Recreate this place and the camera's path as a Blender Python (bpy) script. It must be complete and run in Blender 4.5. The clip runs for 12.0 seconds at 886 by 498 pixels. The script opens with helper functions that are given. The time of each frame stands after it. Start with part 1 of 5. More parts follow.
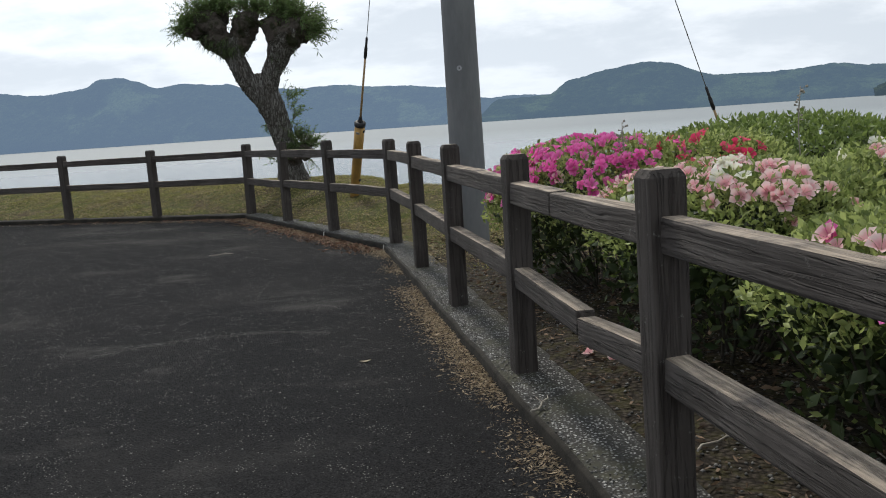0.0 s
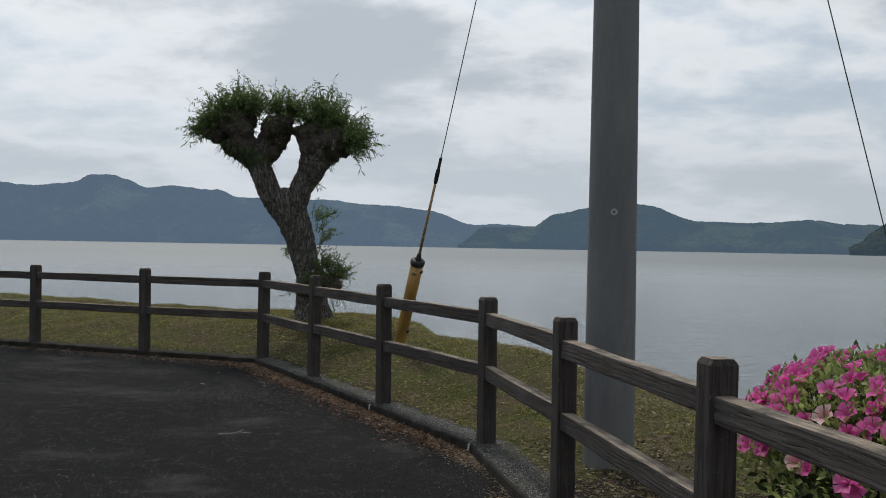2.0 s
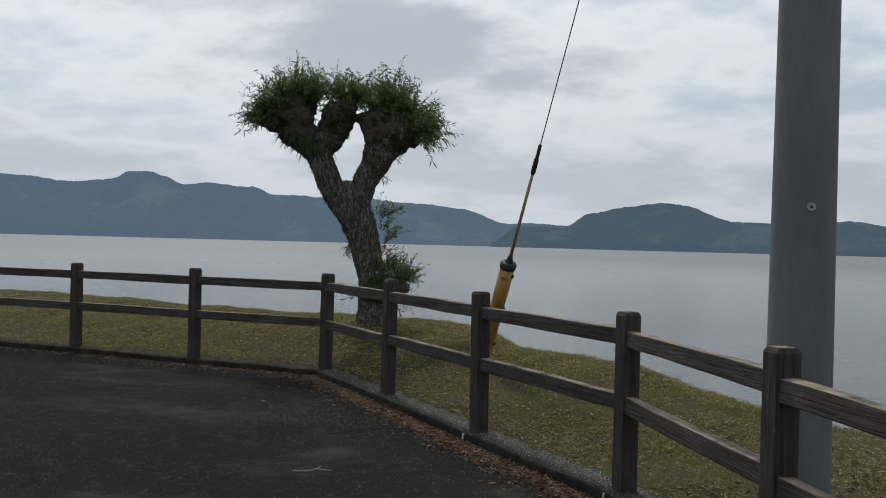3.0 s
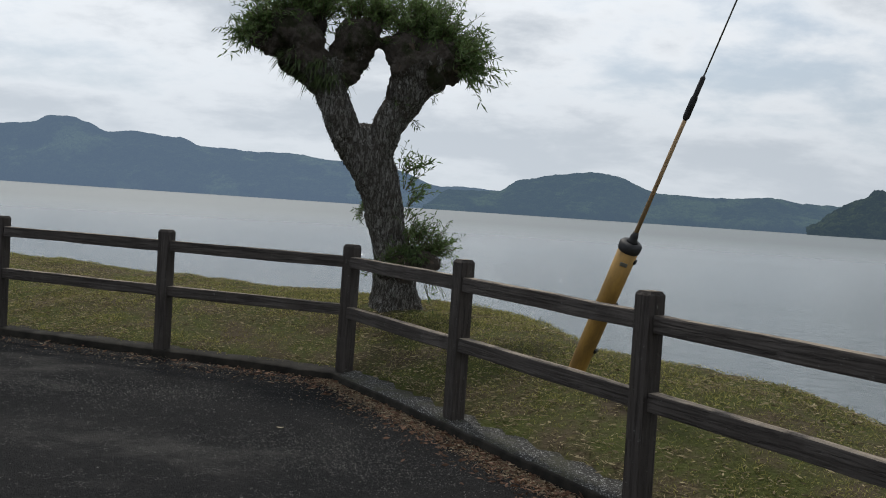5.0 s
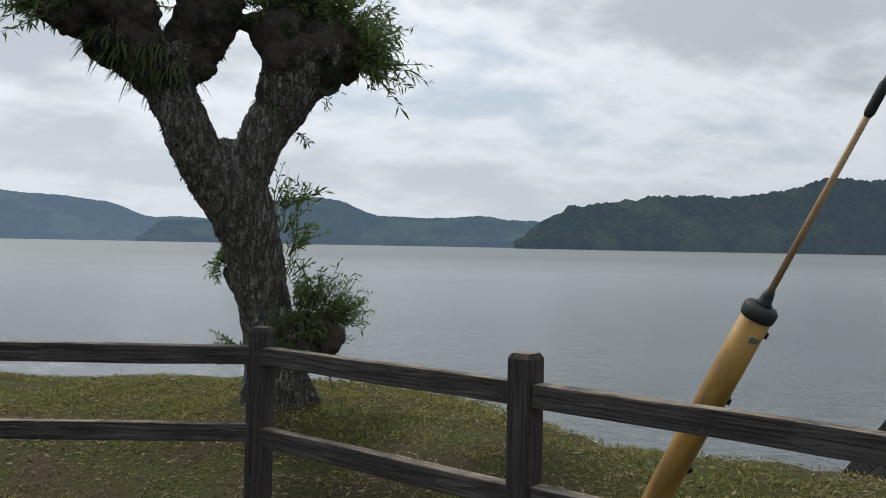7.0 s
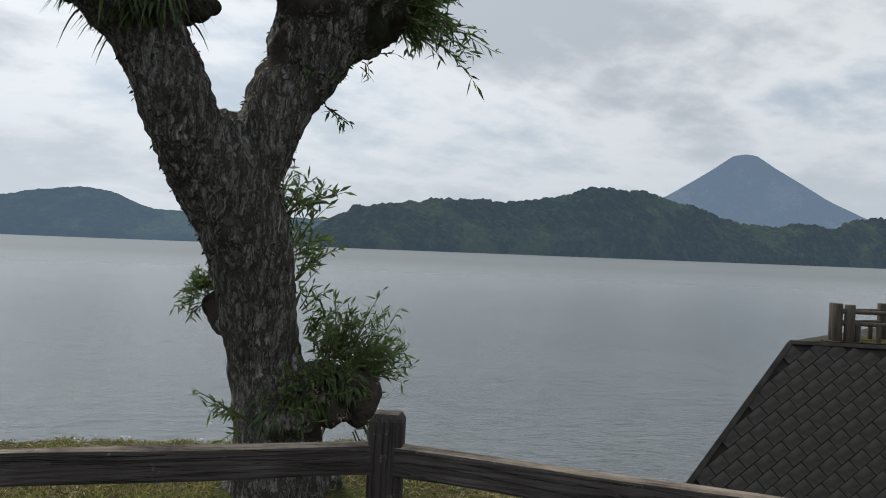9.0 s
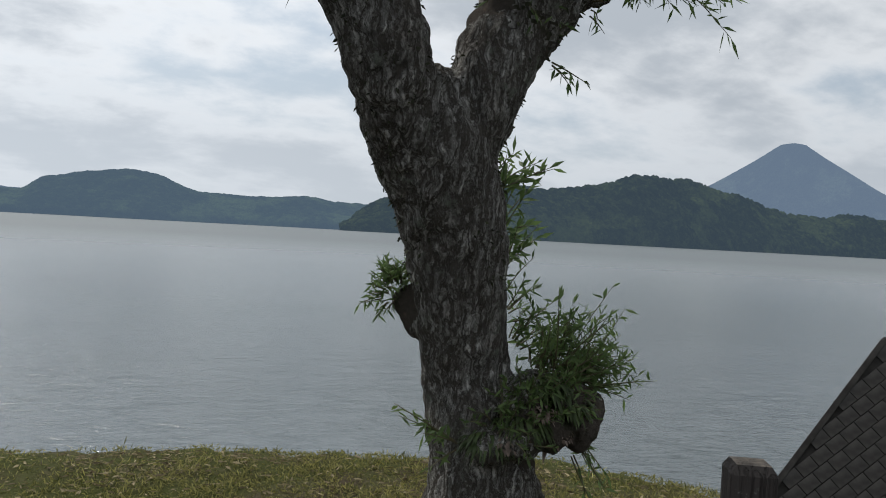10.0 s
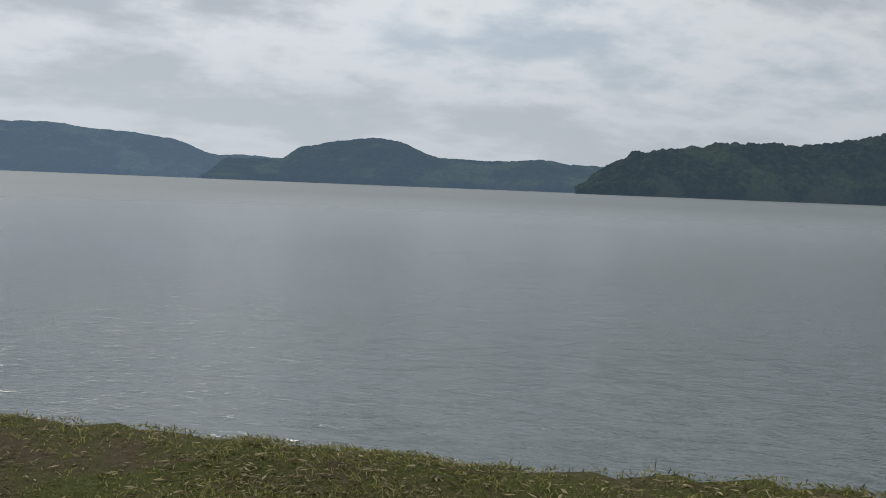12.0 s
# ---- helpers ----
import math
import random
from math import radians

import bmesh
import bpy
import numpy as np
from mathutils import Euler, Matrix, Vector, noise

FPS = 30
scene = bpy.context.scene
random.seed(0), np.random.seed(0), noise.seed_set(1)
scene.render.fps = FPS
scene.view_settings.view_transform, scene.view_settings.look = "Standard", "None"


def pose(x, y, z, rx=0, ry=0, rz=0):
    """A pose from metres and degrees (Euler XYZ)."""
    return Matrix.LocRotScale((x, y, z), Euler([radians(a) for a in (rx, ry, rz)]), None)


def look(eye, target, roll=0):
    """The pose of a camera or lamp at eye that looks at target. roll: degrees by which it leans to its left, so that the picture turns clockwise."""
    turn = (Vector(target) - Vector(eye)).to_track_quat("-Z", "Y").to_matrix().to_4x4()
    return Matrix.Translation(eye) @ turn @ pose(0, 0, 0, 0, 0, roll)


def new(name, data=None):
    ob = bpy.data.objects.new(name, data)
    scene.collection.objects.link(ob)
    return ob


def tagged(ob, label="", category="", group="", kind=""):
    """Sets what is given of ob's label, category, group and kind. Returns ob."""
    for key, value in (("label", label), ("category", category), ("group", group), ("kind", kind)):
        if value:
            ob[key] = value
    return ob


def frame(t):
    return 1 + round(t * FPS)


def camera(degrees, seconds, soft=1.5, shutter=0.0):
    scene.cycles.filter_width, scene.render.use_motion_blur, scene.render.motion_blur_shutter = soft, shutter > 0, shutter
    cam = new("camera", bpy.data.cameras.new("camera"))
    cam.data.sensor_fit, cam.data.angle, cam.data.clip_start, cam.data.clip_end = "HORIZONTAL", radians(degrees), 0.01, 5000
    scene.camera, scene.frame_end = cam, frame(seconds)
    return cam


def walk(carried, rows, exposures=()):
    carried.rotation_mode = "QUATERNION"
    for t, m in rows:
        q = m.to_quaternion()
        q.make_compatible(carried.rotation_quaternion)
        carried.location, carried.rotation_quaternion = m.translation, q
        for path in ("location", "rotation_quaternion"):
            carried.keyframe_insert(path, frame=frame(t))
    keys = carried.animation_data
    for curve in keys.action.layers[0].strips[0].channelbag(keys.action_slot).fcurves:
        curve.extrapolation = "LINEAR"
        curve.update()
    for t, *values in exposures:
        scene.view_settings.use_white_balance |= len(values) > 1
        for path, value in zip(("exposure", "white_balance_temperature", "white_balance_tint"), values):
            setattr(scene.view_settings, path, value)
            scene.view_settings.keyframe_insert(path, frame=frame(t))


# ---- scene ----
cam = camera(54.4, 12.0, soft=1.0)

PATH = [
    (0, (0.862, 0.554, 1.197), (0.689, 2.526, 0.908), -3.9),
    (0.5, (0.591, 1.131, 1.266), (0.214, 3.082, 1.046), -1.5),
    (1, (0.226, 1.625, 1.320), (-0.198, 3.571, 1.142), -2.7),
    (1.5, (-0.037, 2.367, 1.35), (-0.444, 4.319, 1.192), -1.0),
    (2, (-0.354, 2.954, 1.445), (-0.471, 4.951, 1.437), 1.0),
    (2.5, (-0.646, 3.537, 1.458), (-0.765, 5.533, 1.464), 1.1),
    (3, (-0.999, 4.089, 1.449), (-1.192, 6.08, 1.436), 1.5),
    (3.2, (-1.116, 4.285, 1.454), (-1.303, 6.276, 1.422), 0.9),
    (4.8, (-2.202, 6.135, 1.432), (-2.23, 8.133, 1.344), 3.1),
    (5, (-2.346, 6.37, 1.434), (-2.373, 8.368, 1.339), 3.8),
    (5.5, (-2.76, 6.954, 1.455), (-2.753, 8.95, 1.323), 2.6),
    (6, (-3.087, 7.653, 1.45), (-3.051, 9.644, 1.256), 1.6),
    (6.5, (-3.431, 8.272, 1.487), (-3.136, 10.249, 1.41), 2.0),
    (7, (-3.649, 8.967, 1.529), (-3.054, 10.876, 1.519), 1.1),
    (7.2, (-3.749, 9.197, 1.552), (-3.068, 11.078, 1.574), 1.5),
    (8.8, (-4.459, 10.896, 1.598), (-3.376, 12.577, 1.596), 2.7),
    (9, (-4.548, 11.084, 1.619), (-3.50, 12.787, 1.62), 2.3),
    (9.5, (-4.725, 11.661, 1.602), (-3.792, 13.43, 1.581), 2.2),
    (10, (-4.878, 12.134, 1.588), (-3.909, 13.883, 1.552), 3.1),
    (10.5, (-5.129, 12.491, 1.594), (-4.196, 14.259, 1.525), 2.3),
    (11, (-5.378, 12.965, 1.564), (-4.621, 14.812, 1.431), 2.5),
    (11.5, (-5.625, 13.353, 1.527), (-5.023, 15.254, 1.377), 2.8),
    (12, (-5.859, 13.728, 1.519), (-5.391, 15.667, 1.373), 2.3),
]
EXPOSURES = [(0.0, 0.42), (0.5, 0.42), (1.0, 0.10), (1.5, 0.07), (2.0, -0.14), (2.5, -0.20), (5.0, 0.0), (5.5, -0.04), (6.0, 0.08), (7.0, 0.05), (9.0, 0.06), (11.0, -0.02), (11.5, -0.05), (12.0, -0.24)]
walk(cam, [(t, look(e, g, r)) for t, e, g, r in PATH], EXPOSURES)

# ---- sky, sun ----
SUN_EL, SUN_AZ = radians(54), radians(-20)     # azimuth from +y towards +x
world = bpy.data.worlds.new("sky")
scene.world = world
world.use_nodes = True
SKY_GAIN = 1.0


class Graph:
    """Short way of wiring shader nodes."""

    def __init__(self, tree):
        self.tree = tree
        self.tree.nodes.clear()

    def node(self, kind, ins=(), **props):
        n = self.tree.nodes.new(kind)
        for key, value in props.items():
            setattr(n, key, value)
        for key, value in dict(ins).items():
            if isinstance(value, bpy.types.NodeSocket):
                self.tree.links.new(value, n.inputs[key])
            else:
                n.inputs[key].default_value = value
        return n

    def math(self, op, a, b=0.0, c=0.0, clamp=False):
        return self.node("ShaderNodeMath", {0: a, 1: b, 2: c}, operation=op, use_clamp=clamp).outputs[0]

    def vmath(self, op, a, b=(0, 0, 0)):
        return self.node("ShaderNodeVectorMath", {0: a, 1: b}, operation=op).outputs[0]

    def noise(self, vec, scale, detail=3.0, rough=0.55, distort=0.0):
        n = self.node("ShaderNodeTexNoise", {"Vector": vec, "Scale": scale, "Detail": detail, "Roughness": rough, "Distortion": distort})
        return n.outputs[0]

    def voronoi(self, vec, scale, feature="F1", rand=1.0):
        return self.node("ShaderNodeTexVoronoi", {"Vector": vec, "Scale": scale, "Randomness": rand}, feature=feature).outputs[0]

    def ramp(self, fac, lo, hi, a=0.0, b=1.0):
        n = self.node("ShaderNodeMapRange", {"Value": fac, "From Min": lo, "From Max": hi, "To Min": a, "To Max": b}, interpolation_type="SMOOTHSTEP")
        return n.outputs[0]

    def mix(self, fac, a, b, blend="MIX"):
        n = self.node("ShaderNodeMix", {0: fac}, data_type="RGBA", blend_type=blend)
        for i, v in ((6, a), (7, b)):
            if isinstance(v, bpy.types.NodeSocket):
                self.tree.links.new(v, n.inputs[i])
            else:
                n.inputs[i].default_value = (*v, 1) if len(v) == 3 else v
        return n.outputs[2]

    def coords(self, which="Object"):
        return self.node("ShaderNodeTexCoord").outputs[which]

    def world_pos(self):
        return self.node("ShaderNodeNewGeometry").outputs["Position"]

    def island(self):
        return self.node("ShaderNodeNewGeometry").outputs["Random Per Island"]

    def each(self):
        return self.node("ShaderNodeObjectInfo").outputs["Random"]

    def bump(self, height, strength, distance):
        return self.node("ShaderNodeBump", {"Height": height, "Strength": strength, "Distance": distance}).outputs[0]


g = Graph(world.node_tree)
nishita = g.node("ShaderNodeTexSky", sky_type="NISHITA", sun_disc=False, sun_elevation=SUN_EL, sun_rotation=SUN_AZ, altitude=70.0, dust_density=3.0).outputs[0]
ray = g.coords("Generated")
sep = g.node("ShaderNodeSeparateXYZ", {0: ray})
up = g.math("MAXIMUM", sep.outputs[2], 0.0)
lift = g.math("ADD", up, 0.30)
flat = g.node("ShaderNodeCombineXYZ", {0: g.math("DIVIDE", sep.outputs[0], lift), 1: g.math("DIVIDE", sep.outputs[1], lift), 2: 0.0}).outputs[0]
flat = g.vmath("MULTIPLY", flat, (1.0, 1.15, 1.0))
big = g.noise(g.vmath("ADD", flat, (0.0, 0.0, 1.9)), 1.45, 9.0, 0.50, 0.15)
fine = g.noise(g.vmath("ADD", flat, (7.3, 2.1, 0.0)), 5.5, 8.0, 0.6, 0.1)
cover = g.ramp(g.math("ADD", g.math("MULTIPLY", big, 0.72), g.math("MULTIPLY", fine, 0.28)), 0.34, 0.50)
shade = g.ramp(g.math("ADD", g.math("MULTIPLY", big, 0.78), g.math("MULTIPLY", fine, 0.22)), 0.45, 0.60)
cloud = g.mix(shade, (0.84, 0.875, 0.915), (0.49, 0.54, 0.60))
clear = g.mix(0.7, g.vmath("MULTIPLY", nishita, (0.09, 0.09, 0.09)), (0.56, 0.66, 0.76))
veiled = g.mix(cover, clear, cloud)
haze = g.ramp(up, 0.0, 0.24, 0.70, 0.0)
dome = g.mix(haze, veiled, (0.63, 0.69, 0.755))
toward = g.node("ShaderNodeVectorMath", {0: ray, 1: (math.sin(SUN_AZ) * math.cos(SUN_EL), math.cos(SUN_AZ) * math.cos(SUN_EL), math.sin(SUN_EL))}, operation="DOT_PRODUCT").outputs["Value"]
thick = g.math("MULTIPLY", g.ramp(up, 0.35, 0.8, 1.0, 0.90), g.ramp(toward, 0.25, 0.95, 0.86, 1.13))   # thin cloud glows round the sun
dome = g.vmath("MULTIPLY", dome, g.node("ShaderNodeCombineXYZ", {0: thick, 1: thick, 2: thick}).outputs[0])
back = g.node("ShaderNodeBackground", {"Color": dome, "Strength": SKY_GAIN})
g.node("ShaderNodeOutputWorld", {0: back.outputs[0]})

sun_data = bpy.data.lights.new("sun", "SUN")
sun_data.energy, sun_data.angle, sun_data.color = 2.1, radians(8), (1.0, 0.95, 0.86)
sun = new("sun", sun_data)
away = Vector((math.sin(SUN_AZ) * math.cos(SUN_EL), math.cos(SUN_AZ) * math.cos(SUN_EL), math.sin(SUN_EL)))
sun.matrix_world = look(away * 60, (0, 0, 0))


# ---- materials ----
def material(name, colour, rough=0.8, normal=None, metal=0.0, graph=None, through_light=0.0, spec=0.5):
    g = graph
    ins = {"Base Color": colour if isinstance(colour, bpy.types.NodeSocket) else (*colour, 1), "Roughness": rough, "Metallic": metal, "Specular IOR Level": spec}
    if normal is not None:
        ins["Normal"] = normal
    shader = g.node("ShaderNodeBsdfPrincipled", ins).outputs[0]
    if through_light:
        t = g.node("ShaderNodeBsdfTranslucent", {"Color": ins["Base Color"]}).outputs[0]
        shader = g.node("ShaderNodeMixShader", {0: through_light, 1: shader, 2: t}).outputs[0]
    g.node("ShaderNodeOutputMaterial", {0: shader})


def start(name):
    m = bpy.data.materials.new(name)
    m.use_nodes = True
    return m, Graph(m.node_tree)


def make_asphalt():
    m, g = start("asphalt")
    p = g.world_pos()
    grains = g.voronoi(p, 95.0)
    grit = g.noise(p, 160.0, 2.0)
    patches = g.noise(p, 0.55, 5.0, 0.6, 0.4)
    worn = g.noise(g.vmath("MULTIPLY", p, (0.65, 1.0, 1.0)), 1.0, 6.0, 0.68)
    col = g.mix(g.ramp(grit, 0.3, 0.75), (0.007, 0.007, 0.0075), (0.027, 0.027, 0.028))
    col = g.mix(g.ramp(patches, 0.45, 0.75, 0.0, 0.45), col, (0.036, 0.035, 0.034))
    col = g.mix(g.ramp(worn, 0.54, 0.72, 0.0, 0.55), col, (0.066, 0.064, 0.061))
    specks = g.ramp(g.voronoi(g.vmath("ADD", p, (3.1, 1.7, 0)), 72.0), 0.26, 0.10)
    rare = g.ramp(g.noise(p, 9.0, 3.0), 0.50, 0.60)
    col = g.mix(g.math("MULTIPLY", specks, rare), col, (0.24, 0.235, 0.22))
    h = g.math("SUBTRACT", g.math("MULTIPLY", grit, 0.5), g.ramp(grains, 0.0, 0.6))
    material("asphalt", col, g.ramp(grit, 0.2, 0.8, 1.0, 0.85), g.bump(h, 0.9, 0.007), graph=g, spec=0.04)
    return m


def make_kerb():
    m, g = start("kerb_concrete")
    p = g.world_pos()
    cell = g.node("ShaderNodeTexVoronoi", {"Vector": p, "Scale": 78.0})
    stones, tint = cell.outputs[0], g.node("ShaderNodeSeparateColor", {0: cell.outputs[1]}).outputs[0]
    pebble = g.mix(g.ramp(tint, 0.35, 0.95), (0.040, 0.040, 0.041), (0.30, 0.30, 0.29))
    col = g.mix(g.ramp(stones, 0.30, 0.52), pebble, (0.020, 0.019, 0.017))
    moss = g.ramp(g.noise(p, 3.2, 6.0, 0.70), 0.46, 0.64, 0.0, 0.9)
    col = g.mix(moss, col, g.mix(g.noise(p, 40.0), (0.018, 0.017, 0.012), (0.05, 0.05, 0.028)))
    material("kerb", col, 0.92, g.bump(stones, -1.0, 0.010), graph=g, spec=0.3)
    return m


def make_turf():
    m, g = start("turf")
    p = g.world_pos()
    a = g.noise(p, 1.7, 7.0, 0.68)
    b = g.noise(p, 26.0, 4.0, 0.7)
    soil = g.mix(b, (0.024, 0.018, 0.012), (0.125, 0.098, 0.064))
    green = g.mix(b, (0.018, 0.024, 0.007), (0.10, 0.11, 0.034))
    col = g.mix(g.ramp(a, 0.36, 0.58), soil, green)
    material("turf", col, 0.97, g.bump(b, 1.0, 0.03), graph=g, spec=0.1)
    return m


def make_soil():
    m, g = start("gravelly_soil")
    p = g.world_pos()
    a = g.voronoi(p, 38.0)
    b = g.noise(p, 9.0, 6.0, 0.7)
    col = g.mix(g.ramp(a, 0.2, 0.6), (0.050, 0.041, 0.033), (0.016, 0.013, 0.010))
    col = g.mix(g.ramp(b, 0.45, 0.65), col, (0.040, 0.036, 0.016))
    material("soil", col, 0.97, g.bump(g.math("SUBTRACT", b, a), 1.0, 0.02), graph=g, spec=0.15)
    return m


def make_wood(axis, name, light=1.0):
    m, g = start(name)
    o = g.coords("Object")
    o = g.vmath("ADD", o, g.node("ShaderNodeCombineXYZ", {0: g.math("MULTIPLY", g.each(), 31.0), 1: g.math("MULTIPLY", g.each(), 17.0), 2: g.math("MULTIPLY", g.each(), 23.0)}).outputs[0])
    along = {"x": (1.6, 46, 46), "z": (44, 44, 1.6)}[axis]
    grain = g.noise(g.vmath("MULTIPLY", o, along), 1.0, 8.0, 0.70, 1.2)
    sway = g.noise(g.vmath("MULTIPLY", o, {"x": (1.6, 7, 7), "z": (7, 7, 1.2)}[axis]), 1.0, 4.0, 0.55)
    across = g.node("ShaderNodeVectorMath", {0: o, 1: {"x": (0, 170, 330), "z": (300, 210, 0)}[axis]}, operation="DOT_PRODUCT").outputs["Value"]
    rings = g.ramp(g.math("SINE", g.math("ADD", across, g.math("MULTIPLY", sway, 30.0))), -0.9, 0.7)
    cracks = g.ramp(g.noise(g.vmath("MULTIPLY", o, {"x": (2.2, 55, 55), "z": (55, 55, 2.2)}[axis]), 1.0, 4.0, 0.6, 0.9), 0.50, 0.40)
    stain = g.noise(o, 3.5, 5.0, 0.65)
    tone = g.math("ADD", g.math("MULTIPLY", g.ramp(grain, 0.32, 0.66), 0.85), g.math("MULTIPLY", rings, 0.15))
    col = g.mix(tone, (0.052, 0.045, 0.042), (0.104 * light, 0.092 * light, 0.084 * light))
    col = g.mix(g.ramp(stain, 0.38, 0.68), g.mix(0.6, col, (0.044, 0.037, 0.033)), col)
    col = g.mix(g.math("MULTIPLY", cracks, 0.4), col, (0.024, 0.019, 0.017))
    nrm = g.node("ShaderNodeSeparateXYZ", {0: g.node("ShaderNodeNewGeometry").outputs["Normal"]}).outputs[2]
    # faces that point up turn a paler tan, in patches
    pale_top = g.math("MULTIPLY", g.ramp(nrm, 0.75, 0.97), g.ramp(g.noise(o, 6.0, 4.0, 0.6), 0.25, 0.6))
    col = g.mix(g.math("MULTIPLY", pale_top, 0.85), col, g.mix(tone, (0.18, 0.146, 0.112), (0.45, 0.375, 0.295)))
    lichen = g.ramp(g.noise(o, 26.0, 5.0, 0.75), 0.63, 0.70)
    col = g.mix(g.math("MULTIPLY", lichen, 0.45), col, (0.27, 0.28, 0.25))
    h = g.math("SUBTRACT", g.math("ADD", g.math("MULTIPLY", grain, 0.9), g.math("MULTIPLY", rings, 0.15)), g.math("MULTIPLY", cracks, 1.4))
    material(name, col, g.ramp(grain, 0.3, 0.7, 0.76, 0.92), g.bump(h, 0.9, 0.007), graph=g, spec=0.25)
    return m


def make_bark():
    m, g = start("bark")
    o = g.coords("Object")
    wob = g.node("ShaderNodeTexNoise", {"Vector": o, "Scale": 9.0, "Detail": 5.0, "Roughness": 0.65}).outputs[1]
    warp = g.vmath("ADD", g.vmath("MULTIPLY", o, (1, 1, 0.20)), g.vmath("MULTIPLY", g.vmath("SUBTRACT", wob, (0.5, 0.5, 0.5)), (0.07, 0.07, 0.07)))
    ridge_a = g.math("ABSOLUTE", g.math("SUBTRACT", g.noise(warp, 26.0, 5.0, 0.62, 0.4), 0.5))
    ridge_b = g.math("ABSOLUTE", g.math("SUBTRACT", g.noise(g.vmath("ADD", warp, (3.1, 1.7, 0.4)), 48.0, 4.0, 0.6, 0.3), 0.5))
    furrow = g.math("MULTIPLY", g.ramp(ridge_a, 0.0, 0.10, 0.0, 1.0), g.ramp(ridge_b, 0.0, 0.09, 0.35, 1.0))
    n1 = g.noise(g.vmath("MULTIPLY", o, (1, 1, 0.5)), 85.0, 6.0, 0.75)
    n2 = g.noise(g.vmath("MULTIPLY", o, (1, 1, 0.7)), 2.1, 7.0, 0.68, 0.6)
    tint = g.noise(o, 6.0, 4.0, 0.6)
    plate = g.mix(g.ramp(n1, 0.3, 0.7), (0.25, 0.243, 0.228), (0.54, 0.53, 0.50))
    plate = g.mix(g.ramp(tint, 0.50, 0.68, 0.0, 0.4), plate, (0.21, 0.172, 0.142))
    col = g.mix(furrow, (0.060, 0.053, 0.045), plate)
    col = g.mix(g.ramp(n2, 0.57, 0.68, 0.0, 0.72), col, g.mix(n1, (0.032, 0.029, 0.025), (0.098, 0.088, 0.076)))
    lichen = g.ramp(g.noise(g.vmath("ADD", o, (5, 3, 1)), 7.0, 6.0, 0.75), 0.58, 0.66)
    col = g.mix(g.math("MULTIPLY", lichen, 0.45), col, (0.26, 0.29, 0.24))
    h = g.math("ADD", furrow, g.math("MULTIPLY", n1, 0.45))
    material("bark", col, 0.95, g.bump(h, 1.0, 0.022), graph=g, spec=0.15)
    return m


def make_burl():
    """Rough bark of the pollard heads, grown over with moss and darkened to imitate the crown's shade."""
    m, g = start("burl_bark")
    o = g.coords("Object")
    lumps_ = g.voronoi(g.vmath("ADD", o, g.vmath("MULTIPLY", g.node("ShaderNodeTexNoise", {"Vector": o, "Scale": 8.0, "Detail": 4.0}).outputs[1], (0.08, 0.08, 0.08))), 16.0)
    n1 = g.noise(o, 60.0, 6.0, 0.75)
    n2 = g.noise(o, 5.0, 6.0, 0.65)
    col = g.mix(n1, (0.032, 0.028, 0.024), (0.135, 0.115, 0.098))
    col = g.mix(g.ramp(n2, 0.48, 0.62), col, g.mix(n1, (0.016, 0.019, 0.010), (0.050, 0.055, 0.028)))
    col = g.mix(g.ramp(g.noise(o, 11.0, 4.0, 0.6), 0.60, 0.68, 0.0, 0.5), col, (0.17, 0.125, 0.095))
    material("burl", col, 0.95, g.bump(g.math("SUBTRACT", n1, lumps_), 1.0, 0.03), graph=g, spec=0.15)
    return m


def make_leaf(name, low, high, share=0.35, rough=0.5):
    m, g = start(name)
    r = g.island()
    col = g.mix(r, low, high)
    col = g.mix(g.ramp(g.noise(g.world_pos(), 3.0, 2.0), 0.35, 0.7, 0.0, 0.35), col, g.mix(0.5, low, high))
    material(name, col, rough, graph=g, through_light=share, spec=0.35)
    return m


def make_petal(name, core, rim):
    m, g = start(name)
    o = g.coords("Object")
    d = g.node("ShaderNodeVectorMath", {0: o}, operation="LENGTH").outputs["Value"]
    col = g.mix(g.ramp(d, 0.012, 0.036), core, rim)
    col = g.mix(g.math("MULTIPLY", g.each(), 0.25), col, g.mix(0.5, col, (0.9, 0.75, 0.8)))
    material(name, col, 0.55, g.bump(g.noise(o, 160.0, 3.0), 0.35, 0.004), graph=g, through_light=0.5, spec=0.3)
    return m


def make_plain(name, a, b, scale=6.0, rough=0.7, metal=0.0, depth=0.004, spec=0.4, stretch=(1, 1, 1)):
    m, g = start(name)
    o = g.vmath("MULTIPLY", g.coords("Object"), stretch)
    n = g.noise(o, scale, 6.0, 0.65)
    f = g.noise(o, scale * 14, 4.0, 0.6)
    col = g.mix(g.ramp(n, 0.3, 0.7), a, b)
    col = g.mix(0.18, col, g.mix(f, (0.0, 0.0, 0.0), (0.6, 0.6, 0.6)), "OVERLAY")
    material(name, col, g.ramp(n, 0.2, 0.8, min(1.0, rough + 0.08), rough - 0.08), g.bump(g.math("ADD", n, g.math("MULTIPLY", f, 0.5)), 0.5, depth), metal, g, spec=spec)
    return m


